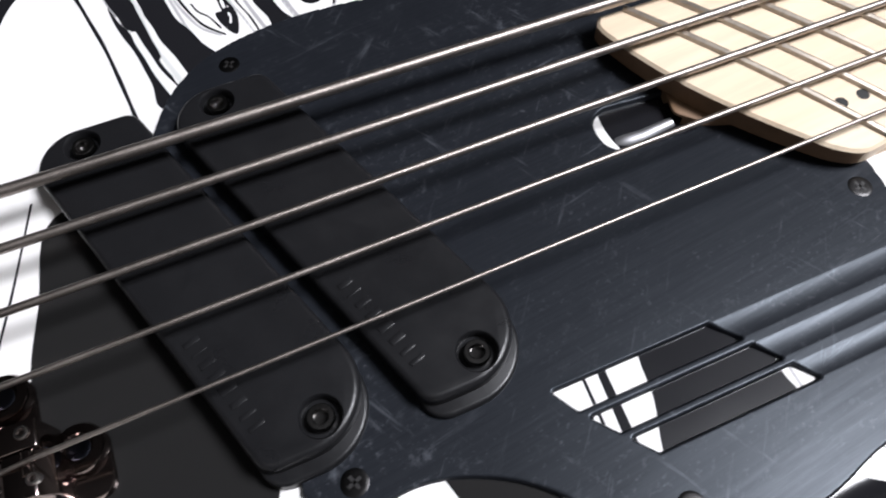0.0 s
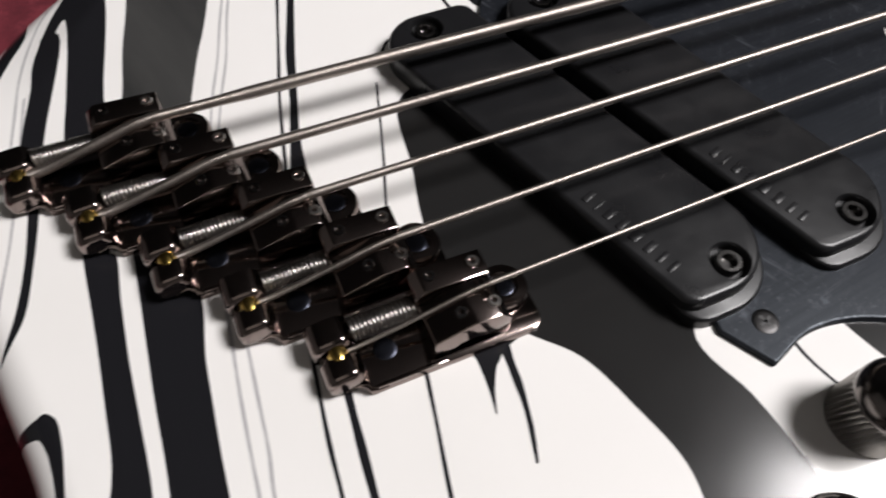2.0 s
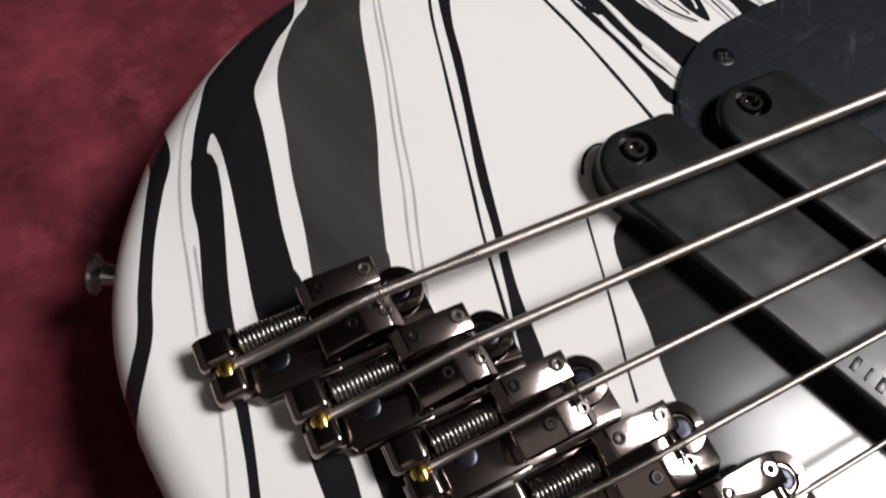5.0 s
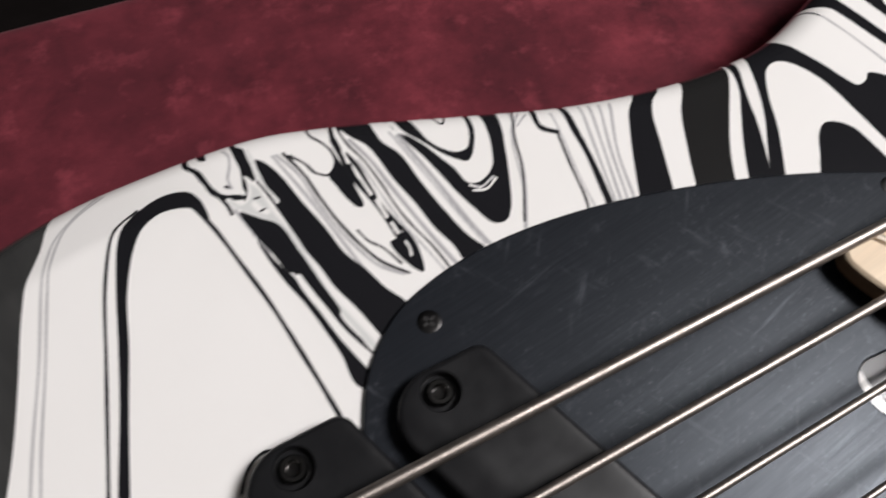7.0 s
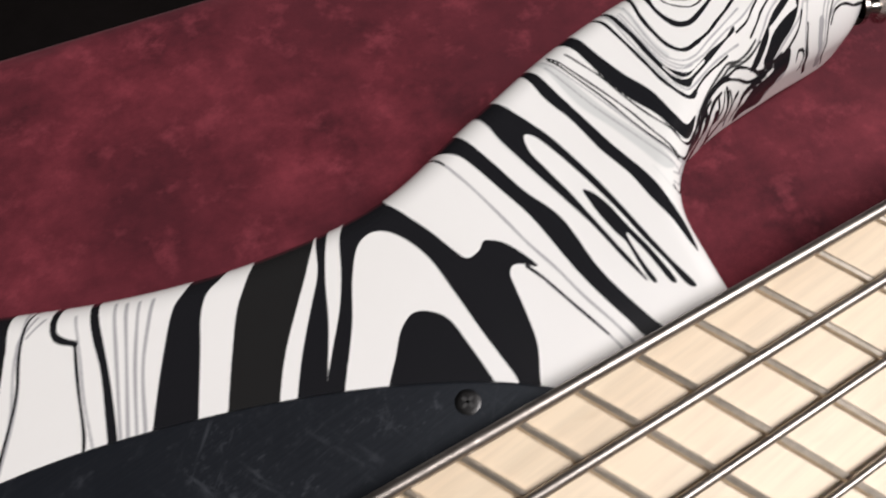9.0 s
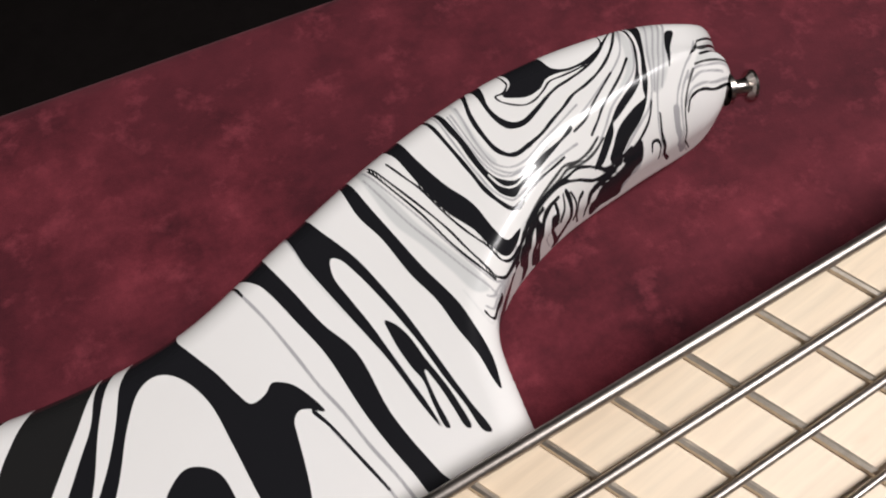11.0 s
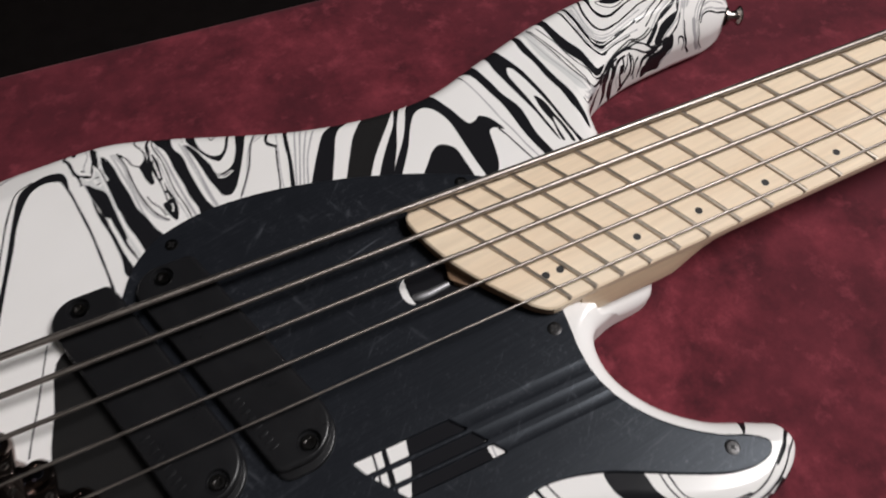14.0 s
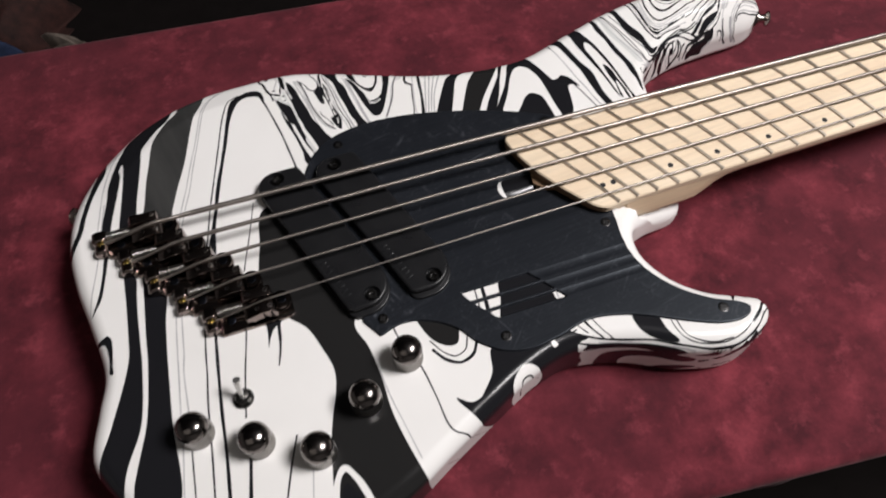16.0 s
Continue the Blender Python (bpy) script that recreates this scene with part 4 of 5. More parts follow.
    vein("black", 0.7, 0.7, [(307.5, 80.2), (312.5, 85), (318.9, 89.2), (327, 93.1), (335.4, 95.2), (339.6, 96.2), (344.2, 95.6), (349.5, 93.9), (353.4, 94.1), (357.3, 94.7), (360.8, 95.6)])
    vein("black", 0.7, 0.7, [(310.7, 83.1), (316.8, 87.7), (326.5, 92.2), (332.2, 93.9), (338.4, 93.9), (344.1, 92.9), (347.8, 92.8), (351.8, 93.3), (356.2, 93.8)])
    vein("grey", 0.7, 0.7, [(311.5, 84.4), (317.4, 88.6), (325.5, 92.5), (331.6, 94.8), (336.3, 96.8), (341.1, 96.8), (346.6, 97.8), (351.9, 100.1)])
    vein("grey", 0.7, 0.7, [(314.4, 86.7), (322.8, 92), (331.1, 96), (335.7, 97.8), (340.5, 97.7), (345.9, 98.9), (350.2, 100.9)])
    vein("black", 0.7, 1.1, [(334.8, 91.9), (336.4, 89.8), (337.1, 84.2)])
    vein("black", 0.7, 0.7, [(339.7, 91.5), (337.3, 89.8), (340.2, 81.3)])
    pool("mist", [(311.2, 85.7), (318, 89.7), (327.5, 93.9), (336.7, 97.5), (342.8, 97.5), (343.4, 96.5), (336.8, 95.6), (327.7, 92.3), (318.5, 88.5), (312.5, 85)])
    vein("mist", 0.9, 1.3, [(306.4, 81.4), (301.5, 76.8), (295.7, 71.3), (290.6, 64.9)])
    vein("pale", 0.7, 0.7, [(308.1, 82), (303.3, 77.6), (297.1, 72.3), (292.2, 66.9)])
    vein("pale", 1.8, 2.4, [(318.5, 68.4), (320.7, 61.2), (320.9, 59)])
    vein("pale", 0.7, 0.9, [(329.3, 74.7), (324, 82.2), (324.8, 85.8)])
    pool("pale", [(379.6, 99.7), (381.4, 99.3), (381.3, 94.9), (386.7, 86.8), (385.4, 86), (381.1, 92.7), (379, 95.1)])
    vein("pale", 0.7, 0.7, [(397.5, 113.9), (392.2, 109.6), (388.7, 107.6), (384.8, 104.4), (381.8, 101.1), (380.4, 96.6), (382.1, 93.5), (389.4, 84.5)])
    vein("pale", 0.7, 0.7, [(388.8, 105.8), (384.9, 102.6), (382.8, 99.4), (382.4, 95.2), (386.5, 89)])
    vein("grey", 0.7, 0.7, [(390.8, 105.7), (386.8, 102.2), (384, 98.4), (383.6, 94.9), (389.9, 85.5)])
    vein("black", 0.7, 0.7, [(384.9, 97.2), (386.4, 99.3), (389.2, 100.2), (392.4, 100.2), (397.2, 99.4), (401.6, 99.9), (406.4, 100.8), (412.3, 101.9)])
    vein("pale", 0.7, 0.7, [(384.3, 98.6), (387.8, 101.1), (392.5, 101.6), (397.8, 100.9), (406.9, 101.9), (412.9, 102.6)])
    vein("pale", 0.7, 0.7, [(388.2, 103), (392.6, 104.2), (397.8, 103.7), (403.8, 103.1)])
    vein("pale", 0.7, 0.7, [(387.5, 104.1), (391.6, 105.8), (396.1, 105.5), (404.8, 105), (410.8, 104.7)])
    vein("grey", 0.7, 0.7, [(392.1, 106.7), (396.7, 106.6), (403.7, 106), (409.7, 105.5)])
    vein("black", 0.7, 0.7, [(395.3, 108.8), (399.5, 108.8), (405.5, 108.8)])
    vein("black", 1.8, 0.8, [(396.7, 110.9), (402.3, 111.7), (408.2, 112.5)])
    vein("black", 0.7, 0.7, [(398.8, 113.8), (402.6, 114.1), (408.6, 114.6)])
    pool("black", [(398.7, 113.6), (394.8, 111.7), (390.2, 108.8), (391.7, 109.5), (394.4, 110)])
    pool("mist", [(396.6, 110.5), (415.6, 116.8), (414.1, 107.9), (416, 106.8), (411.2, 103.2), (396.7, 106.6), (391.8, 106.5)])
    # lower horn and the near side
    pool("black", [(116.5, -94), (132.5, -98.5), (151, -98.5), (161.5, -103.5), (163, -137.5), (154.5, -145), (139, -151.5), (125.5, -154), (97.5, -130.5), (95, -126), (102.5, -118), (111.5, -108)])
    pool("white", [(152.5, -96), (159.5, -95), (155.5, -102), (149.5, -105), (149, -100)])
    pool("white", [(128, -110), (133.5, -109.5), (141.5, -117), (146.5, -133), (139, -136), (137, -146), (120, -119.5)])
    vein("black", 0.7, 0.7, [(133.4, -134.3), (126.2, -117.1), (132.5, -114.7), (143.1, -123.8)])
    pool("black", [(198.6, -101.1), (211.5, -106.7), (213.4, -115.8), (217.5, -123.9), (206.8, -118.7), (201, -113.5), (198.4, -108.8)])
    vein("black", 0.9, 0.9, [(159.1, -98.2), (165.7, -102.7), (175.3, -107.6), (187.3, -111.9), (203, -117.5), (217.5, -125.5), (233.1, -132.5), (245.9, -135.5)])
    vein("black", 0.7, 0.7, [(217.8, -110.6), (218.3, -117.5), (220.5, -122.6), (225.5, -127.1), (233.4, -130.4), (243.8, -132.3), (253.8, -130.4), (262.5, -125.2), (269.4, -120.6)])
    vein("black", 0.7, 0.7, [(220.5, -112), (222.1, -121.5), (229.7, -127.8), (237.5, -130.7), (246.4, -131.4)])
    vein("black", 1.0, 2.2, [(261.7, -126.8), (267.8, -122.6), (272, -118.5), (279, -116)])
    vein("black", 1.0, 0.8, [(237, -133.5), (247, -135.2), (256, -133.4), (264, -129.2), (271, -123.5), (279, -119)])
    vein("black", 1.6, 1.0, [(233, -134.5), (245.9, -137), (257, -135.5), (266, -131.5), (277, -126)])
    vein("black", 1.0, 1.0, [(250, -140), (262, -137), (274, -132)])
    vein("pale", 0.7, 0.7, [(270.5, -122.6), (265.7, -127.9), (256.8, -132.4), (246.9, -134.8), (237.2, -133.7)])
    vein("black", 0.7, 2.9, [(162.3, -106.2), (179.1, -111.6), (197.4, -117.6), (212.1, -125.2), (229.9, -135.4), (245.7, -140.5), (254.5, -136.1)])
    vein("black", 2.9, 3, [(228, -145.1), (239.3, -144.5), (248.5, -141.2), (257, -136.2), (261.5, -133)])
    vein("black", 2.6, 3, [(237.7, -156.4), (254, -156.6)])
    pool("black", [(148.7, -94.7), (154.9, -89.6), (161.8, -99.3), (170.3, -105.6), (164.5, -106.3), (160.9, -108.8), (161.7, -127.2), (159.7, -125.8), (157.3, -108.3), (153.4, -105.3)])
    vein("black", 2.4, 0.7, [(164.6, -128.4), (165, -111.1), (173.4, -110.3), (193.4, -116), (210.2, -124)])
    pool("black", [(172, -129.6), (176.9, -120.1), (187.1, -119.3), (202.4, -123.8), (215.6, -130.6), (226.7, -142.6), (219.2, -142.7), (200.4, -131.3), (188, -129.9), (183.3, -134.8), (183.2, -148.7), (201.4, -144.5), (221.1, -149.9), (235.1, -165.1), (221.3, -154), (191.7, -155.7), (178.1, -153.3), (170.8, -146.3)])
    vein("black", 0.9, 0.7, [(165.6, -94.7), (168, -99.9), (170.5, -103.3)])
    vein("black", 1.7, 0.7, [(170.6, -94.8), (173.8, -102.3), (178.4, -108.4)])
    vein("black", 0.7, 0.7, [(175.9, -96.3), (178.9, -103.9), (183.4, -110.3)])
    vein("black", 0.9, 0.7, [(164.8, -99.7), (159.8, -101.1), (156.5, -102.6)])
    vein("pale", 1.3, 1.1, [(186.5, -124.8), (201.4, -127.5), (212.9, -133)])
    vein("pale", 0.7, 0.7, [(175, -109.3), (193.3, -115.3), (210.1, -123.2), (225.2, -130.7)])
    pool("black", [(264, -100.7), (268.8, -102.7), (264.4, -105.6), (256.6, -112)])
    vein("black", 0.8, 0.8, [(76.3, -147.7), (104.4, -166), (120.3, -159.6)])
    vein("black", 0.7, 0.7, [(73.9, -162.9), (100.3, -167.9), (115.2, -164.6)])
    # under the slots of the scratchplate
    pool("black", [(136, -54), (131.5, -68), (127, -84), (145, -86), (162, -84), (161.5, -74), (164, -60), (160, -52)])
    vein("black", 0.8, 0.8, [(119.6, -55), (117.6, -78)])
    vein("black", 2.3, 2.3, [(124.2, -55), (121.4, -82)])
    vein("pale", 0.7, 0.7, [(163.6, -72), (163.2, -84)])
    # black ink paints the shade inside the truss-rod recess, bright rim at its end
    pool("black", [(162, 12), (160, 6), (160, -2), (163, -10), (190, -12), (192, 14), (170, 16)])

    return {"ink_" + k: np.clip(v, -far, far) for k, v in f.items()}

# ---- the room ----
TABLE = pose(0.05, 0.0385, 0, 0, 0, -5.6)      # the table stands a little askew to the instrument
HALF_L, HALF_W = 0.90, 0.2205


def wall(name, x0, x1, y0, y1, z0, z1, material):
    bm = block(x0 * 1000, x1 * 1000, y0 * 1000, y1 * 1000, z0 * 1000, z1 * 1000, 0)
    return tagged(part(name, bm, material, None), kind="structure")


WALL = plain("dark_grey_wall_paint", (0.32, 0.31, 0.30), 0.8, 0, 0.2, 40)
FLOOR = plain("dark_floor", (0.012, 0.0098, 0.0094), 0.9, 0, 0.2, 30)
FLOOR.node_tree.nodes["Principled BSDF"].inputs["Specular IOR Level"].default_value = 0.05
CEIL = plain("grey_ceiling_paint", (0.12, 0.12, 0.12), 0.85, 0, 0.2, 40)
CURTAIN = plain("black_curtain_cloth", (0.006, 0.006, 0.007), 0.9, 0, 0.2, 90)
wall("floor", -2.6, 2.6, -2.2, 2.2, -0.80, -0.75, FLOOR)
tagged(bpy.data.objects["floor"], "dark floor below the table")
wall("ceiling", -2.6, 2.6, -2.2, 2.2, 1.85, 1.90, CEIL)
wall("wall_north", -2.6, 2.6, 2.2, 2.3, -0.80, 1.90, WALL)
wall("wall_south", -2.6, 2.6, -2.3, -2.2, -0.80, 1.90, WALL)
wall("wall_west", -2.7, -2.6, -2.2, 2.2, -0.80, 1.90, WALL)
wall("wall_east", 2.6, 2.7, -2.2, 2.2, -0.80, 1.90, WALL)


def black_backdrop():
    """A black cloth that hangs in soft folds behind the table."""
    verts, faces = [], []
    n, rows = 240, 6
    for j in range(rows):
        for i in range(n):
            x = -1.9 + 3.8 * i / (n - 1)
            fold = 0.025 * math.sin(x * 23) + 0.012 * math.sin(x * 51 + 1)
            verts.append((x, 1.45 + fold * (1 - 0.1 * j), -0.749 + 2.2 * j / (rows - 1)))
    for j in range(rows - 1):
        for i in range(n - 1):
            a = j * n + i
            faces.append((a, a + 1, a + n + 1, a + n))
    me = mesh_from("backdrop", verts, faces)
    ob = link_mesh("backdrop", me, CURTAIN, None)
    sol = ob.modifiers.new("thickness", "SOLIDIFY")
    sol.thickness = 0.002
    return tagged(ob, "black cloth hanging behind the table", "backdrop", kind="structure")


black_backdrop()

# ---- the table and its cloth ----
table = thing("folding_table", "narrow table hidden under a burgundy cloth", "table")
table.matrix_world = TABLE
WOOD = plain("table_board", (0.30, 0.22, 0.14), 0.5, 0, 0.1, 60)
part("tabletop", block(-HALF_L * 1000 + 4, HALF_L * 1000 - 4, -HALF_W * 1000 + 4, HALF_W * 1000 - 4, -28, -1.5, 2), WOOD, table)
for sx in (-1, 1):
    for sy in (-1, 1):
        part("leg", block(sx * 820 - 14, sx * 820 + 14, sy * 180 - 14, sy * 180 + 14, -750, -28, 2), SCREW, table)


def tablecloth():
    """A cloth that lies on the table, rounds its edges and hangs down in folds."""
    nu, nv = 300, 220
    width = HALF_W + 0.30
    us = np.linspace(-HALF_L, HALF_L, nu)
    vs = np.concatenate([np.linspace(-width, -HALF_W - 0.02, 30), np.linspace(-HALF_W - 0.018, -HALF_W + 0.01, 14), np.linspace(-HALF_W + 0.012, HALF_W - 0.012, nv - 88), np.linspace(HALF_W - 0.01, HALF_W + 0.018, 14), np.linspace(HALF_W + 0.02, width, 30)])
    u, v = np.meshgrid(us, vs, indexing="ij")
    a = np.abs(v) - (HALF_W - 0.006)
    r = 0.009
    ang = np.clip(a / r, 0, math.pi / 2)
    over = np.maximum(a - r * math.pi / 2, 0)
    y = np.sign(v) * np.where(a <= 0, np.abs(v), HALF_W - 0.006 + r * np.sin(ang))
    z = np.where(a <= 0, 0.0, -r * (1 - np.cos(ang)) - over)
    hang = np.clip(over / 0.25, 0, 1)
    y = y + np.sign(v) * hang * (np.where(v < 0, -0.032, 0.018) + np.where(v < 0, 0.006, 0.016) * np.sin(u * 24 + np.sign(v)) + np.where(v < 0, 0.003, 0.008) * np.sin(u * 57))
    # shallow creases on the flat part, none under the instrument
    flat = np.where(a <= 0, 1.0, 0)
    rise = 0.0012 * (np.exp(-((u - 0.07 - 0.25 * (v - 0.2)) / 0.012) ** 2) + 0.8 * np.exp(-((u - 0.13 - 0.1 * v) / 0.018) ** 2)) * np.clip((v - 0.13) / 0.05, 0, 1)
    rise += 0.0012 * np.exp(-((u - 0.36 + 0.6 * (v + 0.1)) / 0.02) ** 2) * np.clip((-v - 0.13) / 0.04, 0, 1)
    z = z + flat * rise
    verts = np.stack([u, y, z], -1).reshape(-1, 3)
    k = len(vs)
    faces = [(i * k + j, (i + 1) * k + j, (i + 1) * k + j + 1, i * k + j + 1) for i in range(nu - 1) for j in range(k - 1)]
    ob = link_mesh("tablecloth", mesh_from("tablecloth", verts, faces), CLOTH)
    ob.matrix_world = TABLE
    sol = ob.modifiers.new("thickness", "SOLIDIFY")
    sol.thickness, sol.offset = 0.001, -1
    return tagged(ob, "mottled burgundy cloth draped over the table", "tablecloth")


tablecloth()

# ---- the bass guitar ----
bass = thing("bass_guitar", "five-string bass guitar with a black and white marbled body", "bass guitar")


def make_body():
    x, y, e, dx, dy, faces = snapped(lambda a, b: signed(a, b, OUTLINE), -112, 422, -172, 162, 0.48)
    z, slope = body_height(x, y, e)
    nx, ny = slope * dx, slope * dy
    normals = np.stack([nx, ny, np.ones_like(nx)], 1)
    # painted as if the sides were folded out flat
    shift = smooth(175, 240, x) * smooth(25, 60, y)
    px, py = x + 1.1 * shift, y + 1.3 * shift
    verts = np.stack([x, y, z], 1)
    loop = max(rims(faces), key=len)
    lp = np.array(loop)
    prev = lp
    V, N, PX, PY = [verts], [normals], [px], [py]
    count = len(x)
    rb = 9.0
    zr = z[lp]
    levels = [(zr + (rb - zr) * k / 8, 0 * zr, 0.0) for k in range(1, 9)]
    levels += [(rb - (rb - 0.2) * math.sin(a) + 0 * zr, rb * (1 - math.cos(a)) + 0 * zr, -math.sin(a)) for a in np.linspace(0, math.pi / 2, 7)[1:]]
    gx, gy = dx[lp], dy[lp]
    for zz, inset, tilt in levels:
        V.append(np.stack([x[lp] - gx * inset, y[lp] - gy * inset, zz], 1))
        c = math.sqrt(max(0, 1 - tilt * tilt))
        N.append(np.stack([gx * c, gy * c, tilt + 0 * gx], 1))
        PX.append(px[lp] + gx * (zr - zz)), PY.append(py[lp] + gy * (zr - zz))
        now = np.arange(count, count + len(lp))
        count += len(lp)
        faces += np.stack([prev, now, np.roll(now, -1), np.roll(prev, -1)], 1).tolist()
        prev = now
    bx, by, be, _, _, under = snapped(lambda a, b: signed(a, b, OUTLINE) + rb, -112, 422, -172, 162, 3.0)
    V.append(np.stack([bx, by, 0 * bx + 0.2], 1)), N.append(np.stack([0 * bx, 0 * bx, 0 * bx - 1], 1))
    PX.append(bx + 900), PY.append(by)
    faces += [[count + v for v in f[::-1]] for f in under]
    verts, normals = np.concatenate(V) * MM, np.concatenate(N)
    normals /= np.linalg.norm(normals, axis=1)[:, None]
    me = mesh_from("body", verts, faces, normals)
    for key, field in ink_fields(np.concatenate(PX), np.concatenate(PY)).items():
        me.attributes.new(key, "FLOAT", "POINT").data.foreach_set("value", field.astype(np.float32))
    return link_mesh("body", me, PAINT, bass, "white body marbled with black and grey paint")


body = make_body()

# ---- scratchplate ----
PG = 45.0
GUARD_LINE = spline([
    (44, 52), (49, 61), (55, 68), (64, 74.5), (76, 78.5), (90, 80.5), (106, 80.3), (124, 78), (144, 73.5), (167, 66.5), (191, 57), (214, 45), (229, 34)], False, 10)
GUARD_LOW = spline([
    (217.8, -31), (216.6, -42), (214.9, -54), (215.5, -67), (219.8, -79.5), (227, -90.5), (236, -99.6), (247.5, -107.8), (259, -113.4), (263.8, -118), (262, -121.6), (256, -123.8), (244, -122.5),
    (228, -116), (212, -108), (195, -100.5), (174, -96.5), (155, -100.5), (138, -102.5), (122, -98.5), (110, -89), (103, -79), (95, -72), (83, -66.3), (72, -65), (60, -68.5)], False, 10)
GUARD_OUT = np.concatenate([GUARD_LINE, [(226, 0)], GUARD_LOW, [(53, -57), (58, -30), (50, 0), (42, 40)]])
SLOTS = [fillet(c, 4) for c in (
    ((111, -58, .3), (152, -58, .3), (157.5, -64.3, .3), (114.5, -64.3, .3)),
    ((116, -66.4, .3), (158.5, -66.4, .3), (163, -72, .3), (120.5, -72, .3)),
    ((122, -74, .3), (164, -74, .3), (168, -79, .3), (126, -79, .3)))]
TRUSS = fillet([(156.5, 9.5, 6.5), (156.5, -6, 6.5), (183, -7.5, 2), (183, 7, 2)], 8)


def guard_field(x, y):
    s = signed(x, y, GUARD_OUT, 12.0)
    for hole in (*SLOTS, TRUSS):
        s = np.maximum(s, -signed(x, y, hole, 12.0))
    return s


def make_guard():
    x, y, e, dx, dy, faces = snapped(guard_field, 38, 270, -126, 83, 0.55)
    # shallow coves run on from the slots to the cutaway
    z = np.full(x.shape, PG)
    gz = np.zeros(x.shape)
    for y0, y1, xs in ((-58, -64.3, 152), (-66.4, -72, 159), (-74, -79, 164)):
        mid, half = (y0 + y1) / 2, (y0 - y1) / 2
        k = (y - mid) / half
        lean = xs + (mid - y) * 0.8
        band = (np.abs(k) < 1) & (x > lean)
        z = np.where(band, PG - 0.40 * (1 - k * k) - 0.04, z)
        gz = np.where(band, 0.55 * k / half, gz)
    r = 0.7
    k = np.clip(r - e, 0, r)
    z -= r - np.sqrt(r * r - k * k)
    slope = np.where(e < r, k / np.sqrt(np.maximum(r * r - k * k, 1e-3)), 0)
    N = [np.stack([slope * dx, slope * dy - gz, np.ones_like(x)], 1)]
    V = [np.stack([x, y, z], 1)]
    count = len(x)
    for loop in rims(faces):
        lp = np.array(loop)
        prev = lp
        for zz in (z[lp], 0 * lp + 42.3):
            V.append(np.stack([x[lp], y[lp], zz], 1))
            N.append(np.stack([dx[lp], dy[lp], 0 * dx[lp]], 1))
            now = np.arange(count, count + len(lp))
            count += len(lp)
            faces += np.stack([prev, now, np.roll(now, -1), np.roll(prev, -1)], 1).tolist()
            prev = now
    verts, normals = np.concatenate(V) * MM, np.concatenate(N)
    normals /= np.maximum(np.linalg.norm(normals, axis=1), 1e-9)[:, None]
    return link_mesh("scratchplate", mesh_from("scratchplate", verts, faces, normals), GUARD, bass, "scuffed black metal scratchplate with three slots")


guard = make_guard()


def cross_screw(x, y, z, r, parent, name="screw", material=None, shown=True):
    """A domed countersunk screw, a dark raised cross standing in for its shaded recess."""
    bm = lathe([(r, -0.6), (r, 0.15), (r * 0.92, 0.45), (r * 0.70, 0.72), (r * 0.4, 0.82), (0, 0.84)], 24, (x, y, z))
    flat = 0.3 if parent is guard else 0.35
    bm.transform(Matrix.Translation((0, 0, z * MM)) @ Matrix.Diagonal((1, 1, flat, 1)) @ Matrix.Translation((0, 0, -z * MM)))
    ob = part(name, bm, material or SCREW, parent)
    bm = None
    for turn in (20, 110):
        rise = 0.285 if parent is guard else 0.32
        arm = block(-r * 0.55, r * 0.55, -r * 0.13, r * 0.13, 0.1, rise, 0)
        arm.transform(Matrix.Translation(Vector((x, y, z)) * MM) @ Matrix.Rotation(radians(turn), 4, "Z"))
        bm = joined(bm, arm) if bm else arm
    if not shown:
        bm.free()
    else:
        part("recess_shade", bm, DARK, ob)
    return ob


for sx, sy in ((70.3, 68.6), (64, -59), (209.6, -41.2), (126, -91), (248.6, -114.2), (205.5, 44)):
    cross_screw(sx, sy, PG, 3.1, guard)


# ---- pickups ----
def carve(ob, cutter):
    """Takes a solid out of a part, for good."""
    me = bpy.data.meshes.new("cutter")
    cutter.to_mesh(me)
    cutter.free()
    tool = new("cutter", me)
    cut = ob.modifiers.new("cut", "BOOLEAN")
    cut.operation, cut.solver, cut.object = "DIFFERENCE", "EXACT", tool
    bpy.context.view_layer.update()
    made = bpy.data.meshes.new_from_object(ob.evaluated_get(bpy.context.evaluated_depsgraph_get()))
    ob.modifiers.remove(cut)
    bpy.data.objects.remove(tool)
    bpy.data.meshes.remove(me)
    ob.data = made
    made.shade_smooth()
    made.set_sharp_from_angle(angle=radians(38))


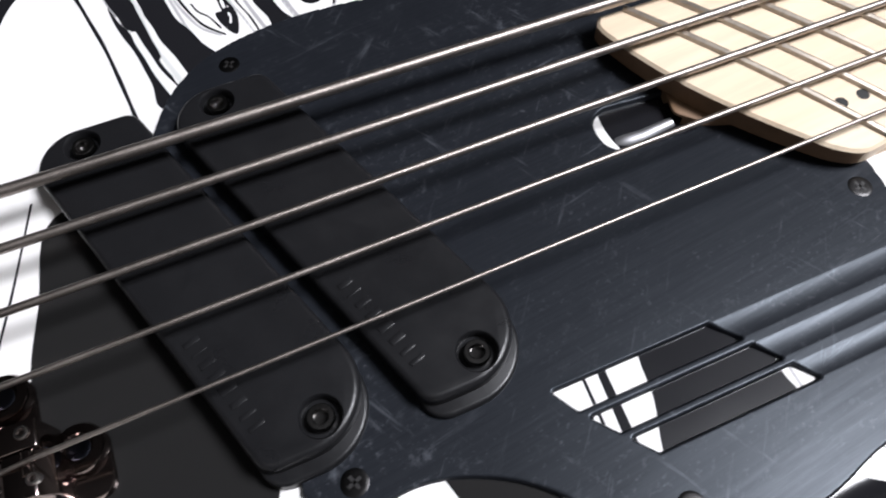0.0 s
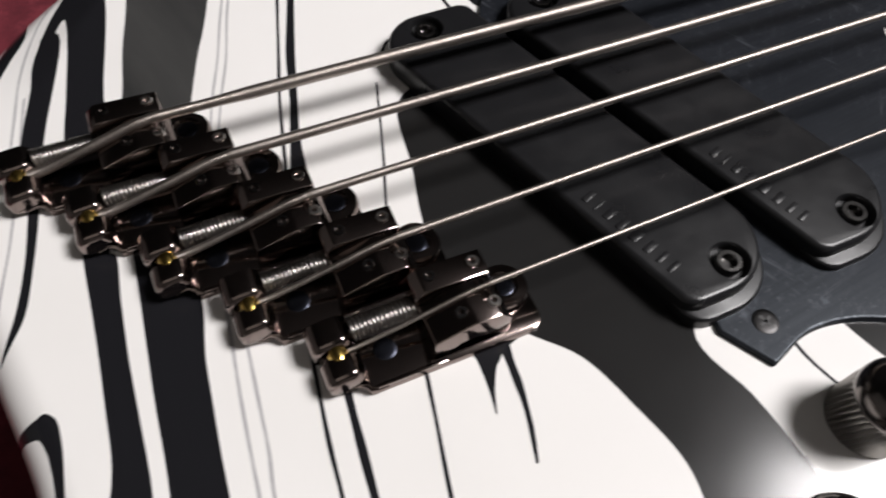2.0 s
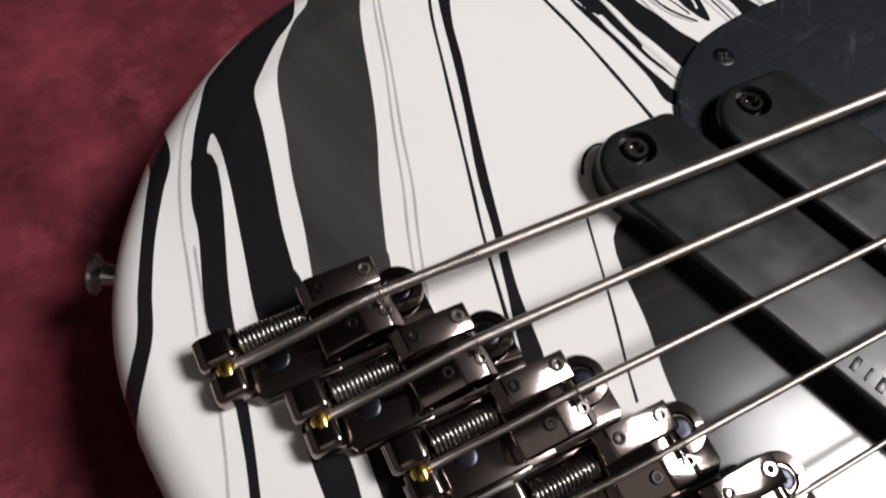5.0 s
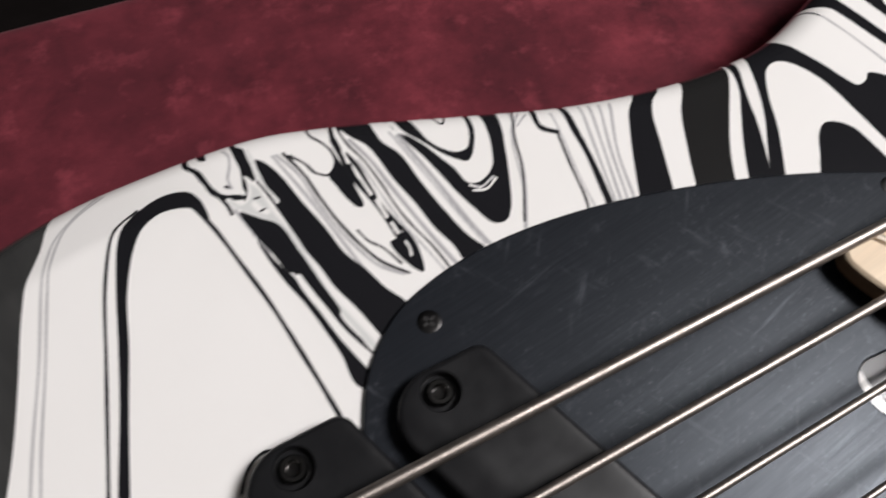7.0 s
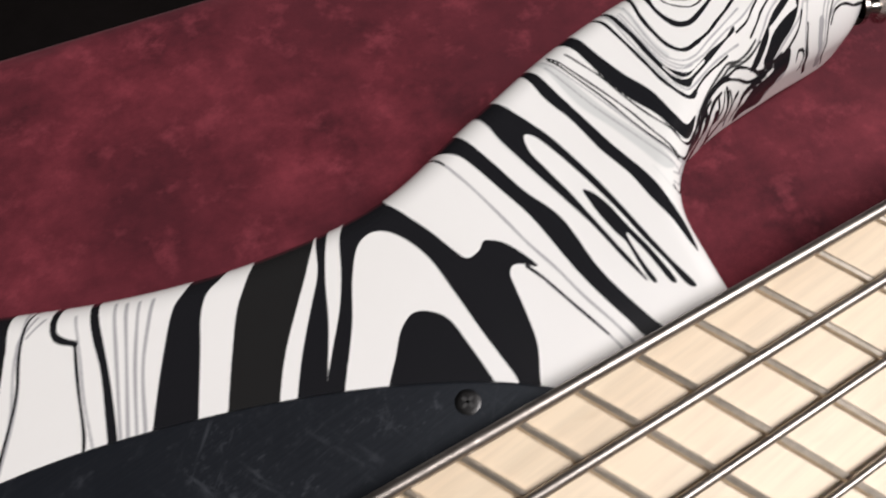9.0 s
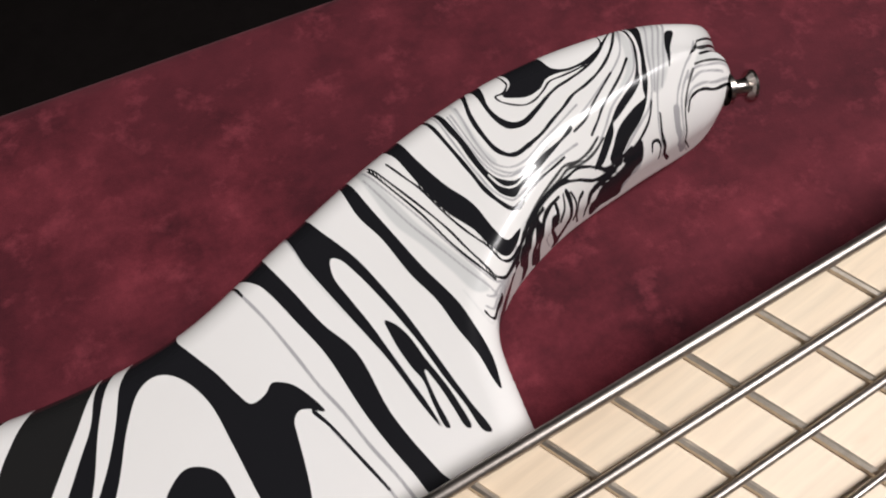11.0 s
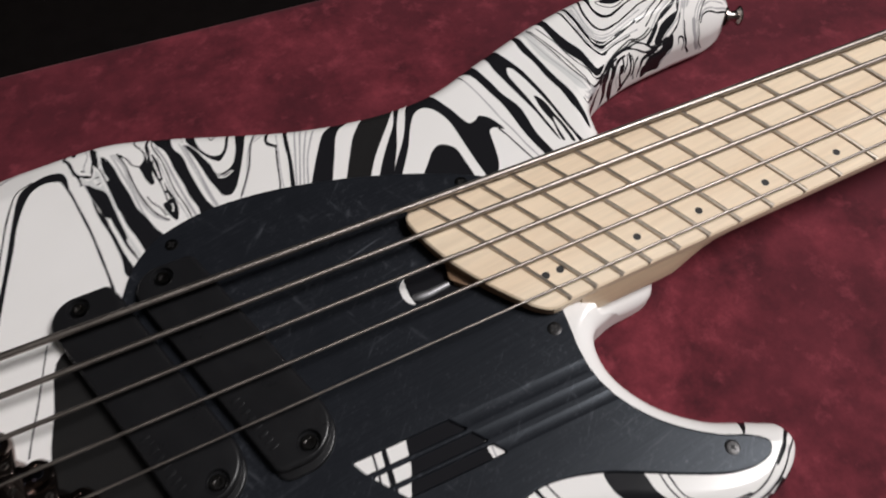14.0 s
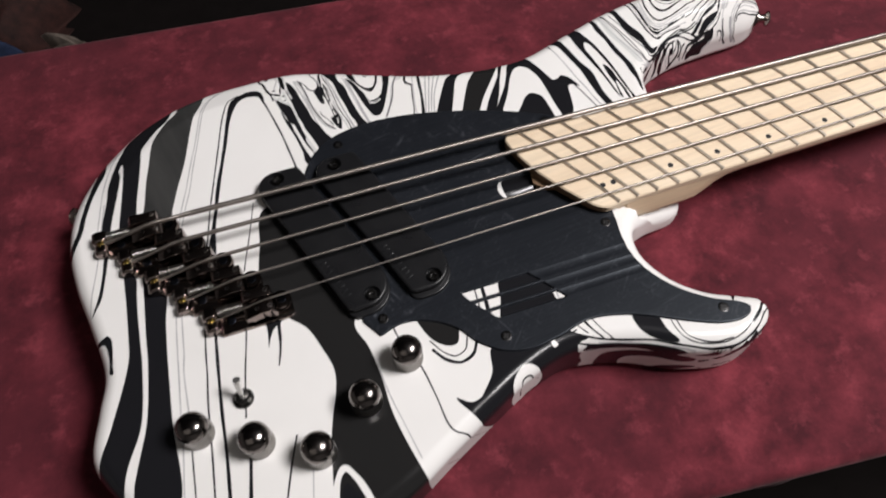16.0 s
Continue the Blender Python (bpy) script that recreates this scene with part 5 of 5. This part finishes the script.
def pickup(off):
    lean = 0.345
    left, right = (lambda y: off + 17 + (37 - y) * lean), (lambda y: off + 48.3 + (38 - y) * lean)
    shape = fillet([(left(57), 57, 11.5), (left(-51.5), -51.5, 5.0), (right(-51.5), -51.5, 15), (right(57), 57, 4.5)], 16)
    ob = part("pickup", slab(shape, 41.5, 50.6, 1.6, 5), PLASTIC, bass, "black moulded pickup cover with raised marks", 60)
    for sx, sy in ((27 + off, 50.5), (62.2 + off, -44.5)):
        carve(ob, lathe([(0, -2.6), (4.6, -2.6), (4.6, -0.5), (5.0, 0.02), (5.0, 2), (0, 2)], 32, (sx, sy, 50.6)))
        bm = lathe([(3.1, -2.7), (3.1, -0.7), (2.8, -0.3), (1.9, -0.3), (1.65, -0.6), (1.6, -2.0), (0, -2.1)], 28, (sx, sy, 50.6))
        part("socket_screw", bm, DARK_STEEL, ob)
    # the wider foot round the low end
    foot = fillet([(left(-25) + 2, -25, 0.4), (left(-54.8) - 0.8, -54.8, 6), (right(-54.6) + 0.4, -54.6, 15), (right(-22) - 1.5, -22, 0.4)], 14)
    part("foot", slab(foot, 41.5, 47.0, 0.9, 3), PLASTIC, ob)
    # raised bars in place of a maker's mark, along the long edge
    a, b = np.array((left(-16.5) + 4.0, -16.5)), np.array((left(-45) + 4.0, -45.0))
    d = (b - a) / np.linalg.norm(b - a)
    nrm = np.array((-d[1], d[0]))
    k = 0.0
    for w in (1.6, 0.7, 1.8, 1.7, 2.3, 1.8, 1.2, 1.2):
        c = a + d * (k + w / 2) + nrm * 1.2
        bar = block(-w / 2, w / 2, -1.9, 1.9, 50.4, 50.82, 0.14, 2)
        bar.transform(Matrix.Translation((c[0] * MM, c[1] * MM, 0)) @ Matrix.Rotation(math.atan2(d[1], d[0]), 4, "Z"))
        part("raised_mark", bar, PLASTIC, ob)
        k += w + 2.1
    return ob


pickup(0.0)
pickup(36.6)

# ---- neck ----
FB = 53.5


def half_width(x):
    return 35.0 - 0.0170 * (x - 200)


def crown(x, y):
    return -(y * y) / 900.0


NUT_B, NUT_G = 893.0, 868.0
end_curve = spline([(174.5, 35.4), (172, 31.5), (174.3, 20), (180.5, 4), (189.2, -11), (199.5, -25), (206, -32.3), (212, -35.6), (222, -34.8)], False, 8)
board_line = np.concatenate([end_curve, [(x, -half_width(x)) for x in np.linspace(240, NUT_G, 16)], [(x, half_width(x)) for x in np.linspace(NUT_B, 190, 18)]])


def fretboard():
    """A crowned board cut into strips, so that it bends across."""
    bm = bmesh.new()
    strips = 13
    o = board_line
    area = 0.5 * np.sum(o[:, 0] * np.roll(o[:, 1], -1) - np.roll(o[:, 0], -1) * o[:, 1])
    if area < 0:
        o = o[::-1]
    low = [bm.verts.new((x * MM, y * MM, (FB - 6.5) * MM)) for x, y in o]
    mid = [bm.verts.new((x * MM, y * MM, (FB - 0.8 + crown(x, y)) * MM)) for x, y in o]
    t = np.roll(o, -1, 0) - np.roll(o, 1, 0)
    t /= np.maximum(np.linalg.norm(t, axis=1), 1e-9)[:, None]
    p = o + np.stack([-t[:, 1], t[:, 0]], 1) * 0.8
    top = [bm.verts.new((x * MM, y * MM, (FB + crown(x, y)) * MM)) for x, y in p]
    n = len(o)
    for a, b in ((low, mid), (mid, top)):
        for k in range(n):
            bm.faces.new((a[k], a[(k + 1) % n], b[(k + 1) % n], b[k]))
    face = bm.faces.new(top)
    bm.faces.new(low[::-1])
    for k in range(1, strips):
        yy = -38 + 76 * k / strips
        faces = [f for f in bm.faces if f.normal.z > 0.5 or f is face]
        geom = faces + [e for f in faces for e in f.edges] + [v for f in faces for v in f.verts]
        bmesh.ops.bisect_plane(bm, geom=list(dict.fromkeys(geom)), plane_co=(0, yy * MM, 0), plane_no=(0, 1, 0))
        bm.faces.ensure_lookup_table()
        bm.normal_update()
    for v in bm.verts:
        if v.co.z > (FB - 4) * MM and abs(v.co.y) < 0.037:
            near = (FB + crown(v.co.x / MM, v.co.y / MM)) * MM
            if v.co.z > near - 0.0004 or v.link_faces[0].normal.z > 0.9:
                v.co.z = max(v.co.z, near) if abs(v.co.z - near) > 0.0009 else v.co.z
    return bm


board = part("fretboard", fretboard(), BOARD, bass, "pale maple fretboard with a curved end", 30)
# the board's cut end: end grain, its colour darkened for the shade there
board.data.materials.append(SHADED_END_GRAIN)
for face in board.data.polygons:
    if abs(face.normal.z) < 0.3 and face.center.x < 0.2125:
        face.material_index = 1


def neck_shaft():
    """Neck wood below the board: a rounded shaft that starts inside the heel."""
    bm = bmesh.new()
    rings = []
    xs = [227, 234, 242, 252, 262, 270, 277, 284, 291, 298, 308, 345, 420, 560, 720, 875]
    for x in xs:
        w = half_width(x) - 0.3
        k = float(smooth(273, 305, np.array(float(x))))
        depth = 19.5 * (1 - k) + 14.5 * k
        ring = []
        for i in range(17):
            a = math.pi * i / 16
            p = 0.25 * (1 - k) + 0.85 * k
            cy, cz = math.cos(a), math.sin(a)
            flare = 4.3 * (1 - k) * abs(cz) ** p * math.sqrt(max(0.0, -cy))     # the heel widens downwards
            ring.append(bm.verts.new((x * MM, (math.copysign(abs(cy) ** p, cy) * w - flare) * MM, (FB - 6.4 - depth * abs(cz) ** p) * MM)))
        rings.append(ring)
    for a, b in zip(rings, rings[1:]):
        for i in range(16):
            bm.faces.new((a[i], b[i], b[i + 1], a[i + 1]))
        bm.faces.new((a[16], b[16], b[0], a[0]))
    bm.faces.new(rings[0])
    bm.faces.new(rings[-1][::-1])
    bmesh.ops.recalc_face_normals(bm, faces=bm.faces)
    # the heel block under the board's curved end
    heel = np.concatenate([spline([(182, 33), (181, 20), (186.5, 4), (195, -10), (205, -23), (213, -30), (222, -34)], False, 6), [(255, -half_width(255) + 0.3), (255, half_width(255) - 0.3), (195, 34.5)]])
    return joined(bm, slab(heel, FB - 33, FB - 6.4, 0.3, 1))


part("neck_shaft", neck_shaft(), NECK, bass, "maple neck with a deep heel")

SADDLES = [(-49.2, 38.8), (-35.9, 21.2), (-22.2, 3.6), (-8.5, -14.1), (5.2, -32.0)]
SCALES = [939.8, 920.7, 901.7, 882.6, 863.6]


def fret_x(n, y):
    """Where fret n crosses y: the board is fanned between two scales."""
    xb, xg = -49.5 + 930.0 * 2 ** (-n / 12), 5.0 + 855.0 * 2 ** (-n / 12)
    # the two outer strings draw together towards the nut
    yb, yg = 36.3 - 13.5 * (xb + 47) / 940, -34.2 + 12.5 * (xg - 4) / 864
    return xb + (xg - xb) * (yb - y) / (yb - yg)


for n in range(1, 25):
    mid = half_width(fret_x(n, 0))
    pts = [(fret_x(n, yy), yy, FB + 0.25 + crown(0, yy)) for yy in np.linspace(-mid + 0.5, mid - 0.5, 11)]
    fr = part("fret", tube(pts, 1.15, 8), FRET, board)

for n, shift in ((24, -3.5), (24, 3.5), (21, 0), (19, 0), (17, 0), (15, 0), (12, -4), (12, 4), (9, 0), (7, 0), (5, 0), (3, 0)):
    yy = -20.5 + max(0, 15 - n) * 0.25
    x = fret_x(n - 0.5, yy) + shift
    part("dot_inlay", lathe([(1.75, -0.5), (1.75, 0.06), (0, 0.07)], 20, (x, yy, FB + crown(0, yy))), DARK, board)
part("nut", tube([(fret_x(0, yy), yy, FB + 0.5) for yy in np.linspace(-23, 23, 5)], 2.2, 8), PLASTIC, bass)
# added bar in place of the soft grey reflection on the pocket's curved wall
part("pocket_reflection", tube([(159.6, -1.2, 41.0), (161.2, -1.9, 41.9), (164, -2.6, 42.4), (168, -2.8, 42.5), (178, -2.0, 42.8)], [1.2, 2.0, 2.3, 2.1, 1.7], 18), POCKET_GLINT, bass, "grey metal bar standing in for the reflection in the truss rod hole")
tab = part("heel_tab", slab(fillet([(180.6, 8.0, 1.2), (178.0, -1.5, 3.0), (183.5, -7.5, 3), (200, -14, 1), (200, 10, 1)], 6), 40.5, FB - 6.6, 0.6, 2), SHADED_END_GRAIN, bass, "brown maple neck end with a dark socket")
carve(tab, block(168, 184.5, -3.5, 4.6, 42.0, 46.0, 0.3))


# ---- strings ----
def string(i):
    sx, sy = SADDLES[i]
    r = (1.62, 1.27, 1.02, 0.80, 0.58)[i]
    pitch = (0.62, 0.52, 0.46, 0.40, 0.36)[i]
    ny = (20.0, 10.0, 0.2, -9.9, -20.0)[i]
    nx = fret_x(0, ny)
    top = 57.0
    pts, radii = [], []
    thin = r * (0.78 if i == 0 else 0.85)
    path = [(sx - 32.2, sy + 0.2, 49.2), (sx - 27, sy + 0.3, 49.6), (sx - 13, sy, 53.6), (sx - 4, sy, 56.2), (sx + 1.5, sy, top)]
    line = spline(path, False, 90)
    # turns of winding as ripples, where the camera comes close
    s = 0.0
    last = None
    for q in line:
        if last is not None:
            s += float(np.linalg.norm(q - last))
        last = q
    steps = int(s / (pitch / 4))
    seg = np.concatenate([[0], np.cumsum(np.linalg.norm(np.diff(line, axis=0), axis=1))])
    for k in range(steps):
        at = k * pitch / 4
        pts.append(tuple(np.interp(at, seg, line[:, c]) for c in range(3)))
        radii.append(thin * (1 + 0.05 * math.cos(2 * math.pi * k / 4)))
    x = sx + 1.6
    k = 0
    while x < 200:
        f = (x - sx) / (nx - sx)
        grow = r if i else thin + (r - thin) * float(smooth(14, 26, np.array(x - sx)))
        pts.append((x, sy + (ny - sy) * f, top + (FB + 2.8 - top) * f))
        radii.append(grow * (1 + ((0.055 if i == 0 and x - sx < 24 else 0.02) if i < 4 else 0.01) * math.cos(2 * math.pi * k / 4)))
        x += pitch / 4
        k += 1
    for x in np.linspace(202, nx, 24):
        f = (x - sx) / (nx - sx)
        pts.append((x, sy + (ny - sy) * f, top + (FB + 2.8 - top) * f))
        radii.append(r)
    return part("string", tube(pts, radii, 10), WOUND, bass, "wound steel bass string", 180)


for i in range(5):
    string(i)


# ---- bridges ----
def helix(x0, x1, y, z, r, wire, turns, per=14):
    n = turns * per
    return tube([(x0 + (x1 - x0) * k / n, y + r * math.cos(2 * math.pi * k / per), z + r * math.sin(2 * math.pi * k / per)) for k in range(n + 1)], wire, 6)


def hex_socket(x, y, z, r, h=2.0):
    return lathe([(r, -h), (r, 0), (r * 0.85, 0.3), (r * 0.55, 0.3), (r * 0.5, -0.8), (0, -0.9)], 18, (x, y, z))


def across(profile, y0, y1, edge=0.5, steps=2):
    """A side profile (along, up) as a solid between two places across the strings."""
    bm = slab(profile, 0, y1 - y0, edge, steps)
    bm.transform(Matrix(((1, 0, 0, 0), (0, 0, -1, y1 * MM), (0, 1, 0, 0), (0, 0, 0, 1))))
    return bm


def bridge(i):
    """One single-string bridge: tray, tail with a notch for the ball end, saddle, screws and spring."""
    sx, sy = SADDLES[i]
    z0 = TOP
    lo, hi = sy - 8.7, sy + 8.6
    tray = fillet([(sx - 28.5, lo, 0.6), (sx + 12.6, lo, 3.5), (sx + 12.6, hi, 8), (sx - 29, hi, 3.0)], 8)
    ob = part("bridge", slab(tray, z0 - 0.3, z0 + 2.0, 0.4, 2), BLACK_CHROME, bass, "single-string bridge in polished black chrome", 35)
    part("rail", block(sx - 27, sx - 13, hi - 1.2, hi - 0.1, z0 + 1.9, z0 + 3.6, 0.35), BLACK_CHROME, ob)
    part("rail", block(sx - 27, sx - 11, lo, lo + 1.0, z0 + 1.9, z0 + 3.0, 0.3), BLACK_CHROME, ob)
    # tail: a tall and a low cheek, rounded to the rear, the string's end between them
    for y0, y1, h, back in ((sy + 0.9, sy + 7.8, 8.6, 37.6), (sy - 6.6, sy - 0.9, 7.6, 36.8)):
        prof = fillet([(sx - back, z0 + 0.6, 1.8), (sx - 28, z0, 0.4), (sx - 28, z0 + h - 2.6, 1.2), (sx - 30.0, z0 + h, 2.0), (sx - back, z0 + h - 0.5, 3.6)], 7)
        part("tail_cheek", across(prof, y0, y1, 2.0, 5), BLACK_CHROME, ob, soft=30)
    web = fillet([(sx - 35.8, z0, 1), (sx - 28, z0, 0.4), (sx - 28, z0 + 4.0, 0.8), (sx - 35.8, z0 + 4.0, 2)], 5)
    part("tail_web", across(web, sy - 1.0, sy + 1.6, 0.1, 1), BLACK_CHROME, ob, soft=30)
    # the tray's edge curls up into the tail
    part("curl", tube([(sx - 24.5, lo + 0.2, z0 + 1.7), (sx - 26.8, lo + 0.2, z0 + 1.8), (sx - 28.2, lo + 0.6, z0 + 1.9), (sx - 28.9, lo + 1.6, z0 + 2.4), (sx - 30.2, lo + 2.2, z0 + 2.8), (sx - 33, lo + 2.4, z0 + 1.6)], [0.45, 0.55, 0.6, 0.6, 0.55, 0.4], 8), BLACK_CHROME, ob)
    part("ball_end", lathe([(0, -2.2), (1.7, -1.9), (2.3, 0), (1.7, 1.9), (0, 2.2)], 18, (sx - 32.3, sy + 0.2, z0 + 5.9), (0, 1, 0)), BRASS, ob, "brass ball end of a string")
    # intonation screw and its spring beside the string
    yy = sy + 4.3
    part("intonation_screw", tube([(sx - 29, yy, z0 + 5.4), (sx - 11, yy, z0 + 6.6)], 1.0, 12), STEEL, ob)
    part("spring", helix(sx - 28.2, sx - 13.7, yy, z0 + 6.3, 2.35, 0.42, 15), SPRING, ob, soft=180)
    # saddle: a lower half under the string and a taller half beside it
    low = fillet([(sx - 13.6, z0 + 2.2, 0.3), (sx - 8.6, z0 + 2.2, 0.3), (sx - 7.8, z0 + 5.4, 1.4), (sx - 3.2, z0 + 5.4, 1.4), (sx - 2.4, z0 + 2.2, 0.3), (sx + 4.2, z0 + 2.2, 0.3), (sx + 4.2, z0 + 8.6, 0.7), (sx + 1.6, z0 + 12.2, 1.2), (sx - 4.0, z0 + 12.5, 2.5), (sx - 13.6, z0 + 9.2, 1.0)], 4)
    tall = fillet([(sx - 13.8, z0 + 2.2, 0.3), (sx + 3.6, z0 + 2.2, 0.3), (sx + 3.2, z0 + 13.0, 0.6), (sx - 11.6, z0 + 13.9, 1.0), (sx - 13.8, z0 + 11.6, 1.6)], 4)
    part("saddle", across(low, lo + 1.6, sy + 2.7), BLACK_CHROME, ob, soft=30)
    part("saddle", across(tall, sy + 2.8, hi + 0.3), BLACK_CHROME, ob, soft=30)
    part("string_rest", tube([(sx + 0.3, sy - 2.4, z0 + 11.9), (sx + 0.3, sy + 2.6, z0 + 11.9)], 1.2, 12), BLACK_CHROME, ob)
    part("height_screw", hex_socket(sx + 0.6, sy + 6.4, z0 + 13.5, 1.5), STEEL, ob, "bright socket screw")
    part("height_screw", hex_socket(sx + 1.2, sy - 3.4, z0 + 12.4, 1.4), STEEL, ob, "bright socket screw")
    part("lock_screw", hex_socket(sx - 6.2, sy - 3.2, z0 + 12.2, 1.35), SCREW, ob)
    part("lock_screw", hex_socket(sx - 9.5, sy + 6.2, z0 + 14.0, 1.3), SCREW, ob)
    # fixing screws in the tray
    cross_screw(sx - 22.4, sy - 0.6, z0 + 2.0, 2.6, ob, "fixing_screw", DARK_BLUE, False)
    part("front_lobe", lathe([(5.9, 0), (5.9, 2.6), (5.4, 3.4), (3.4, 3.6), (3.0, 3.0), (0, 2.9)], 28, (sx + 7.0, sy + 2.6, z0 + 1.0)), BLACK_CHROME, ob)
    cross_screw(sx + 7.2, sy + 2.6, z0 + 3.9, 2.6, ob, "fixing_screw", DARK_BLUE, False)
    return ob


DARK_BLUE = plain("blued_screw", (0.03, 0.032, 0.042), 0.3, 1.0)
for i in range(5):
    bridge(i)


# ---- knobs, switch, strap buttons ----
def knurl_material():
    m, n, l, b = mat("knurled_black_chrome")
    b.inputs["Base Color"].default_value = (0.30, 0.285, 0.27, 1)
    b.inputs["Metallic"].default_value, b.inputs["Roughness"].default_value = 1.0, 0.28
    return m


KNURL = knurl_material()


def knurled(x, y):
    """Slightly slanting ridges round a skirt that narrows a little upwards."""
    bm = bmesh.new()
    n, rows = 168, 12
    rings = []
    for j in range(rows + 1):
        z = 0.3 + 11.7 * j / rows
        ring = []
        for k in range(n):
            a = 2 * math.pi * k / n
            d = 0.30 * (0.0, 1.0, 0.0, -1.0)[k % 4]
            a += 0.25 * j / rows
            r = 8.25 - 0.2 * j / rows + (d if 0 < j < rows else 0)
            ring.append(bm.verts.new(((x + r * math.cos(a)) * MM, (y + r * math.sin(a)) * MM, (TOP + z) * MM)))
        rings.append(ring)
    for a, b in zip(rings, rings[1:]):
        for k in range(n):
            q = (k + 1) % n
            bm.faces.new((a[k], a[q], b[q], b[k]))
    return bm


for x, y in ((-45, -90.5), (-16, -105.5), (13, -120.5), (42.7, -102), (70.5, -85.5)):
    ob = part("knob", knurled(x, y), KNURL, bass, "black chrome dome knob with a knurled skirt", 10)
    part("dome", lathe([(8.0, 11.8), (8.35, 12.2), (8.4, 12.9), (8.2, 14.3), (7.6, 15.9), (6.5, 17.5), (4.9, 18.7), (2.6, 19.6), (0, 19.85)], 56, (x, y, TOP)), DOME, ob, "mirror-like black chrome dome", 60)

sw = part("toggle_switch", lathe([(5.6, 0), (5.6, 1.0), (5.0, 1.5), (3.9, 1.5), (3.9, 4.0), (3.3, 4.6), (2.2, 4.6), (1.8, 3.8), (0, 3.8)], 6 * 5, (-19.5, -79, TOP)), DARK_STEEL, bass, "chrome three-way toggle switch", 35)
part("lever", tube([(-19.5, -79, TOP + 3.5), (-19.2, -77.8, TOP + 7.0), (-18.5, -75.0, TOP + 14.2), (-18.3, -74.2, TOP + 16.6)], [1.1, 1.35, 2.0, 2.0], 16), SATIN, sw, "bright flat-ended lever")

for at, axis in (((-97.2, 79.5, 26.0), (-0.88, 0.44, 0.0)), ((406.4, 99.4, 23.0), (0.93, -0.36, 0.0))):
    part("strap_button", lathe([(5.4, -1.0), (5.4, 0.5), (3.4, 1.3), (2.9, 4.0), (3.4, 6.0), (5.5, 7.4), (5.7, 8.3), (4.7, 9.0), (2.3, 9.1), (2.0, 8.2), (0, 8.1)], 32, at, axis), BUTTON, bass, "smoked chrome strap button", 40)

# ---- things on the floor behind the table ----
def crumpled(name, label, category, at, size, height, material, seed, turn):
    """A heap of soft cloth with folds."""
    rng = np.random.default_rng(seed)
    n = 64
    u, v = np.meshgrid(np.linspace(-1, 1, n), np.linspace(-1, 1, n), indexing="ij")
    wide = np.hypot(u, v)
    z = height * np.clip(1 - wide ** 2.2, 0, 1) ** 0.7
    for k in range(9):
        a, f, ph = rng.uniform(0, math.pi), rng.uniform(4, 15), rng.uniform(0, 6)
        z = z + height * 0.9 / f * np.abs(np.sin(f * 0.5 * (u * math.cos(a) + v * math.sin(a)) + ph)) * np.clip(1.05 - wide, 0, 1)
    x, y = u * size[0] * np.sqrt(1 - v * v / 2), v * size[1] * np.sqrt(1 - u * u / 2)
    x = x + 0.02 * np.sin(7 * v + seed)
    faces = [(i * n + j, (i + 1) * n + j, (i + 1) * n + j + 1, i * n + j + 1) for i in range(n - 1) for j in range(n - 1)]
    ob = link_mesh(name, mesh_from(name, np.stack([x, y, z + 0.004], -1).reshape(-1, 3), faces), material)
    ob.matrix_world = pose(*at, 0, 0, turn)
    ob.modifiers.new("thickness", "SOLIDIFY").thickness = 0.003
    return tagged(ob, label, category)


RUST = plain("rust_brown_cloth", (0.040, 0.013, 0.010), 0.85, 0, 0.3, 40, 0.6)
NAVY = plain("navy_cloth", (0.016, 0.028, 0.07), 0.85, 0, 0.3, 60, 0.4)
PALE = plain("pale_lining_cloth", (0.22, 0.18, 0.15), 0.85, 0, 0.3, 40, 0.4)
crumpled("jacket", "crumpled dark rust-brown jacket lying on the floor", "jacket", (-0.50, 1.25, -0.75), (0.13, 0.09), 0.06, RUST, 3, 20)
crumpled("scarf", "crumpled pale scarf lying on the floor", "scarf", (-0.385, 1.155, -0.75), (0.070, 0.020), 0.03, PALE, 5, -38)
crumpled("bag", "dark blue soft cloth bag on the floor", "bag", (-0.585, 1.16, -0.75), (0.12, 0.06), 0.07, NAVY, 8, -14)
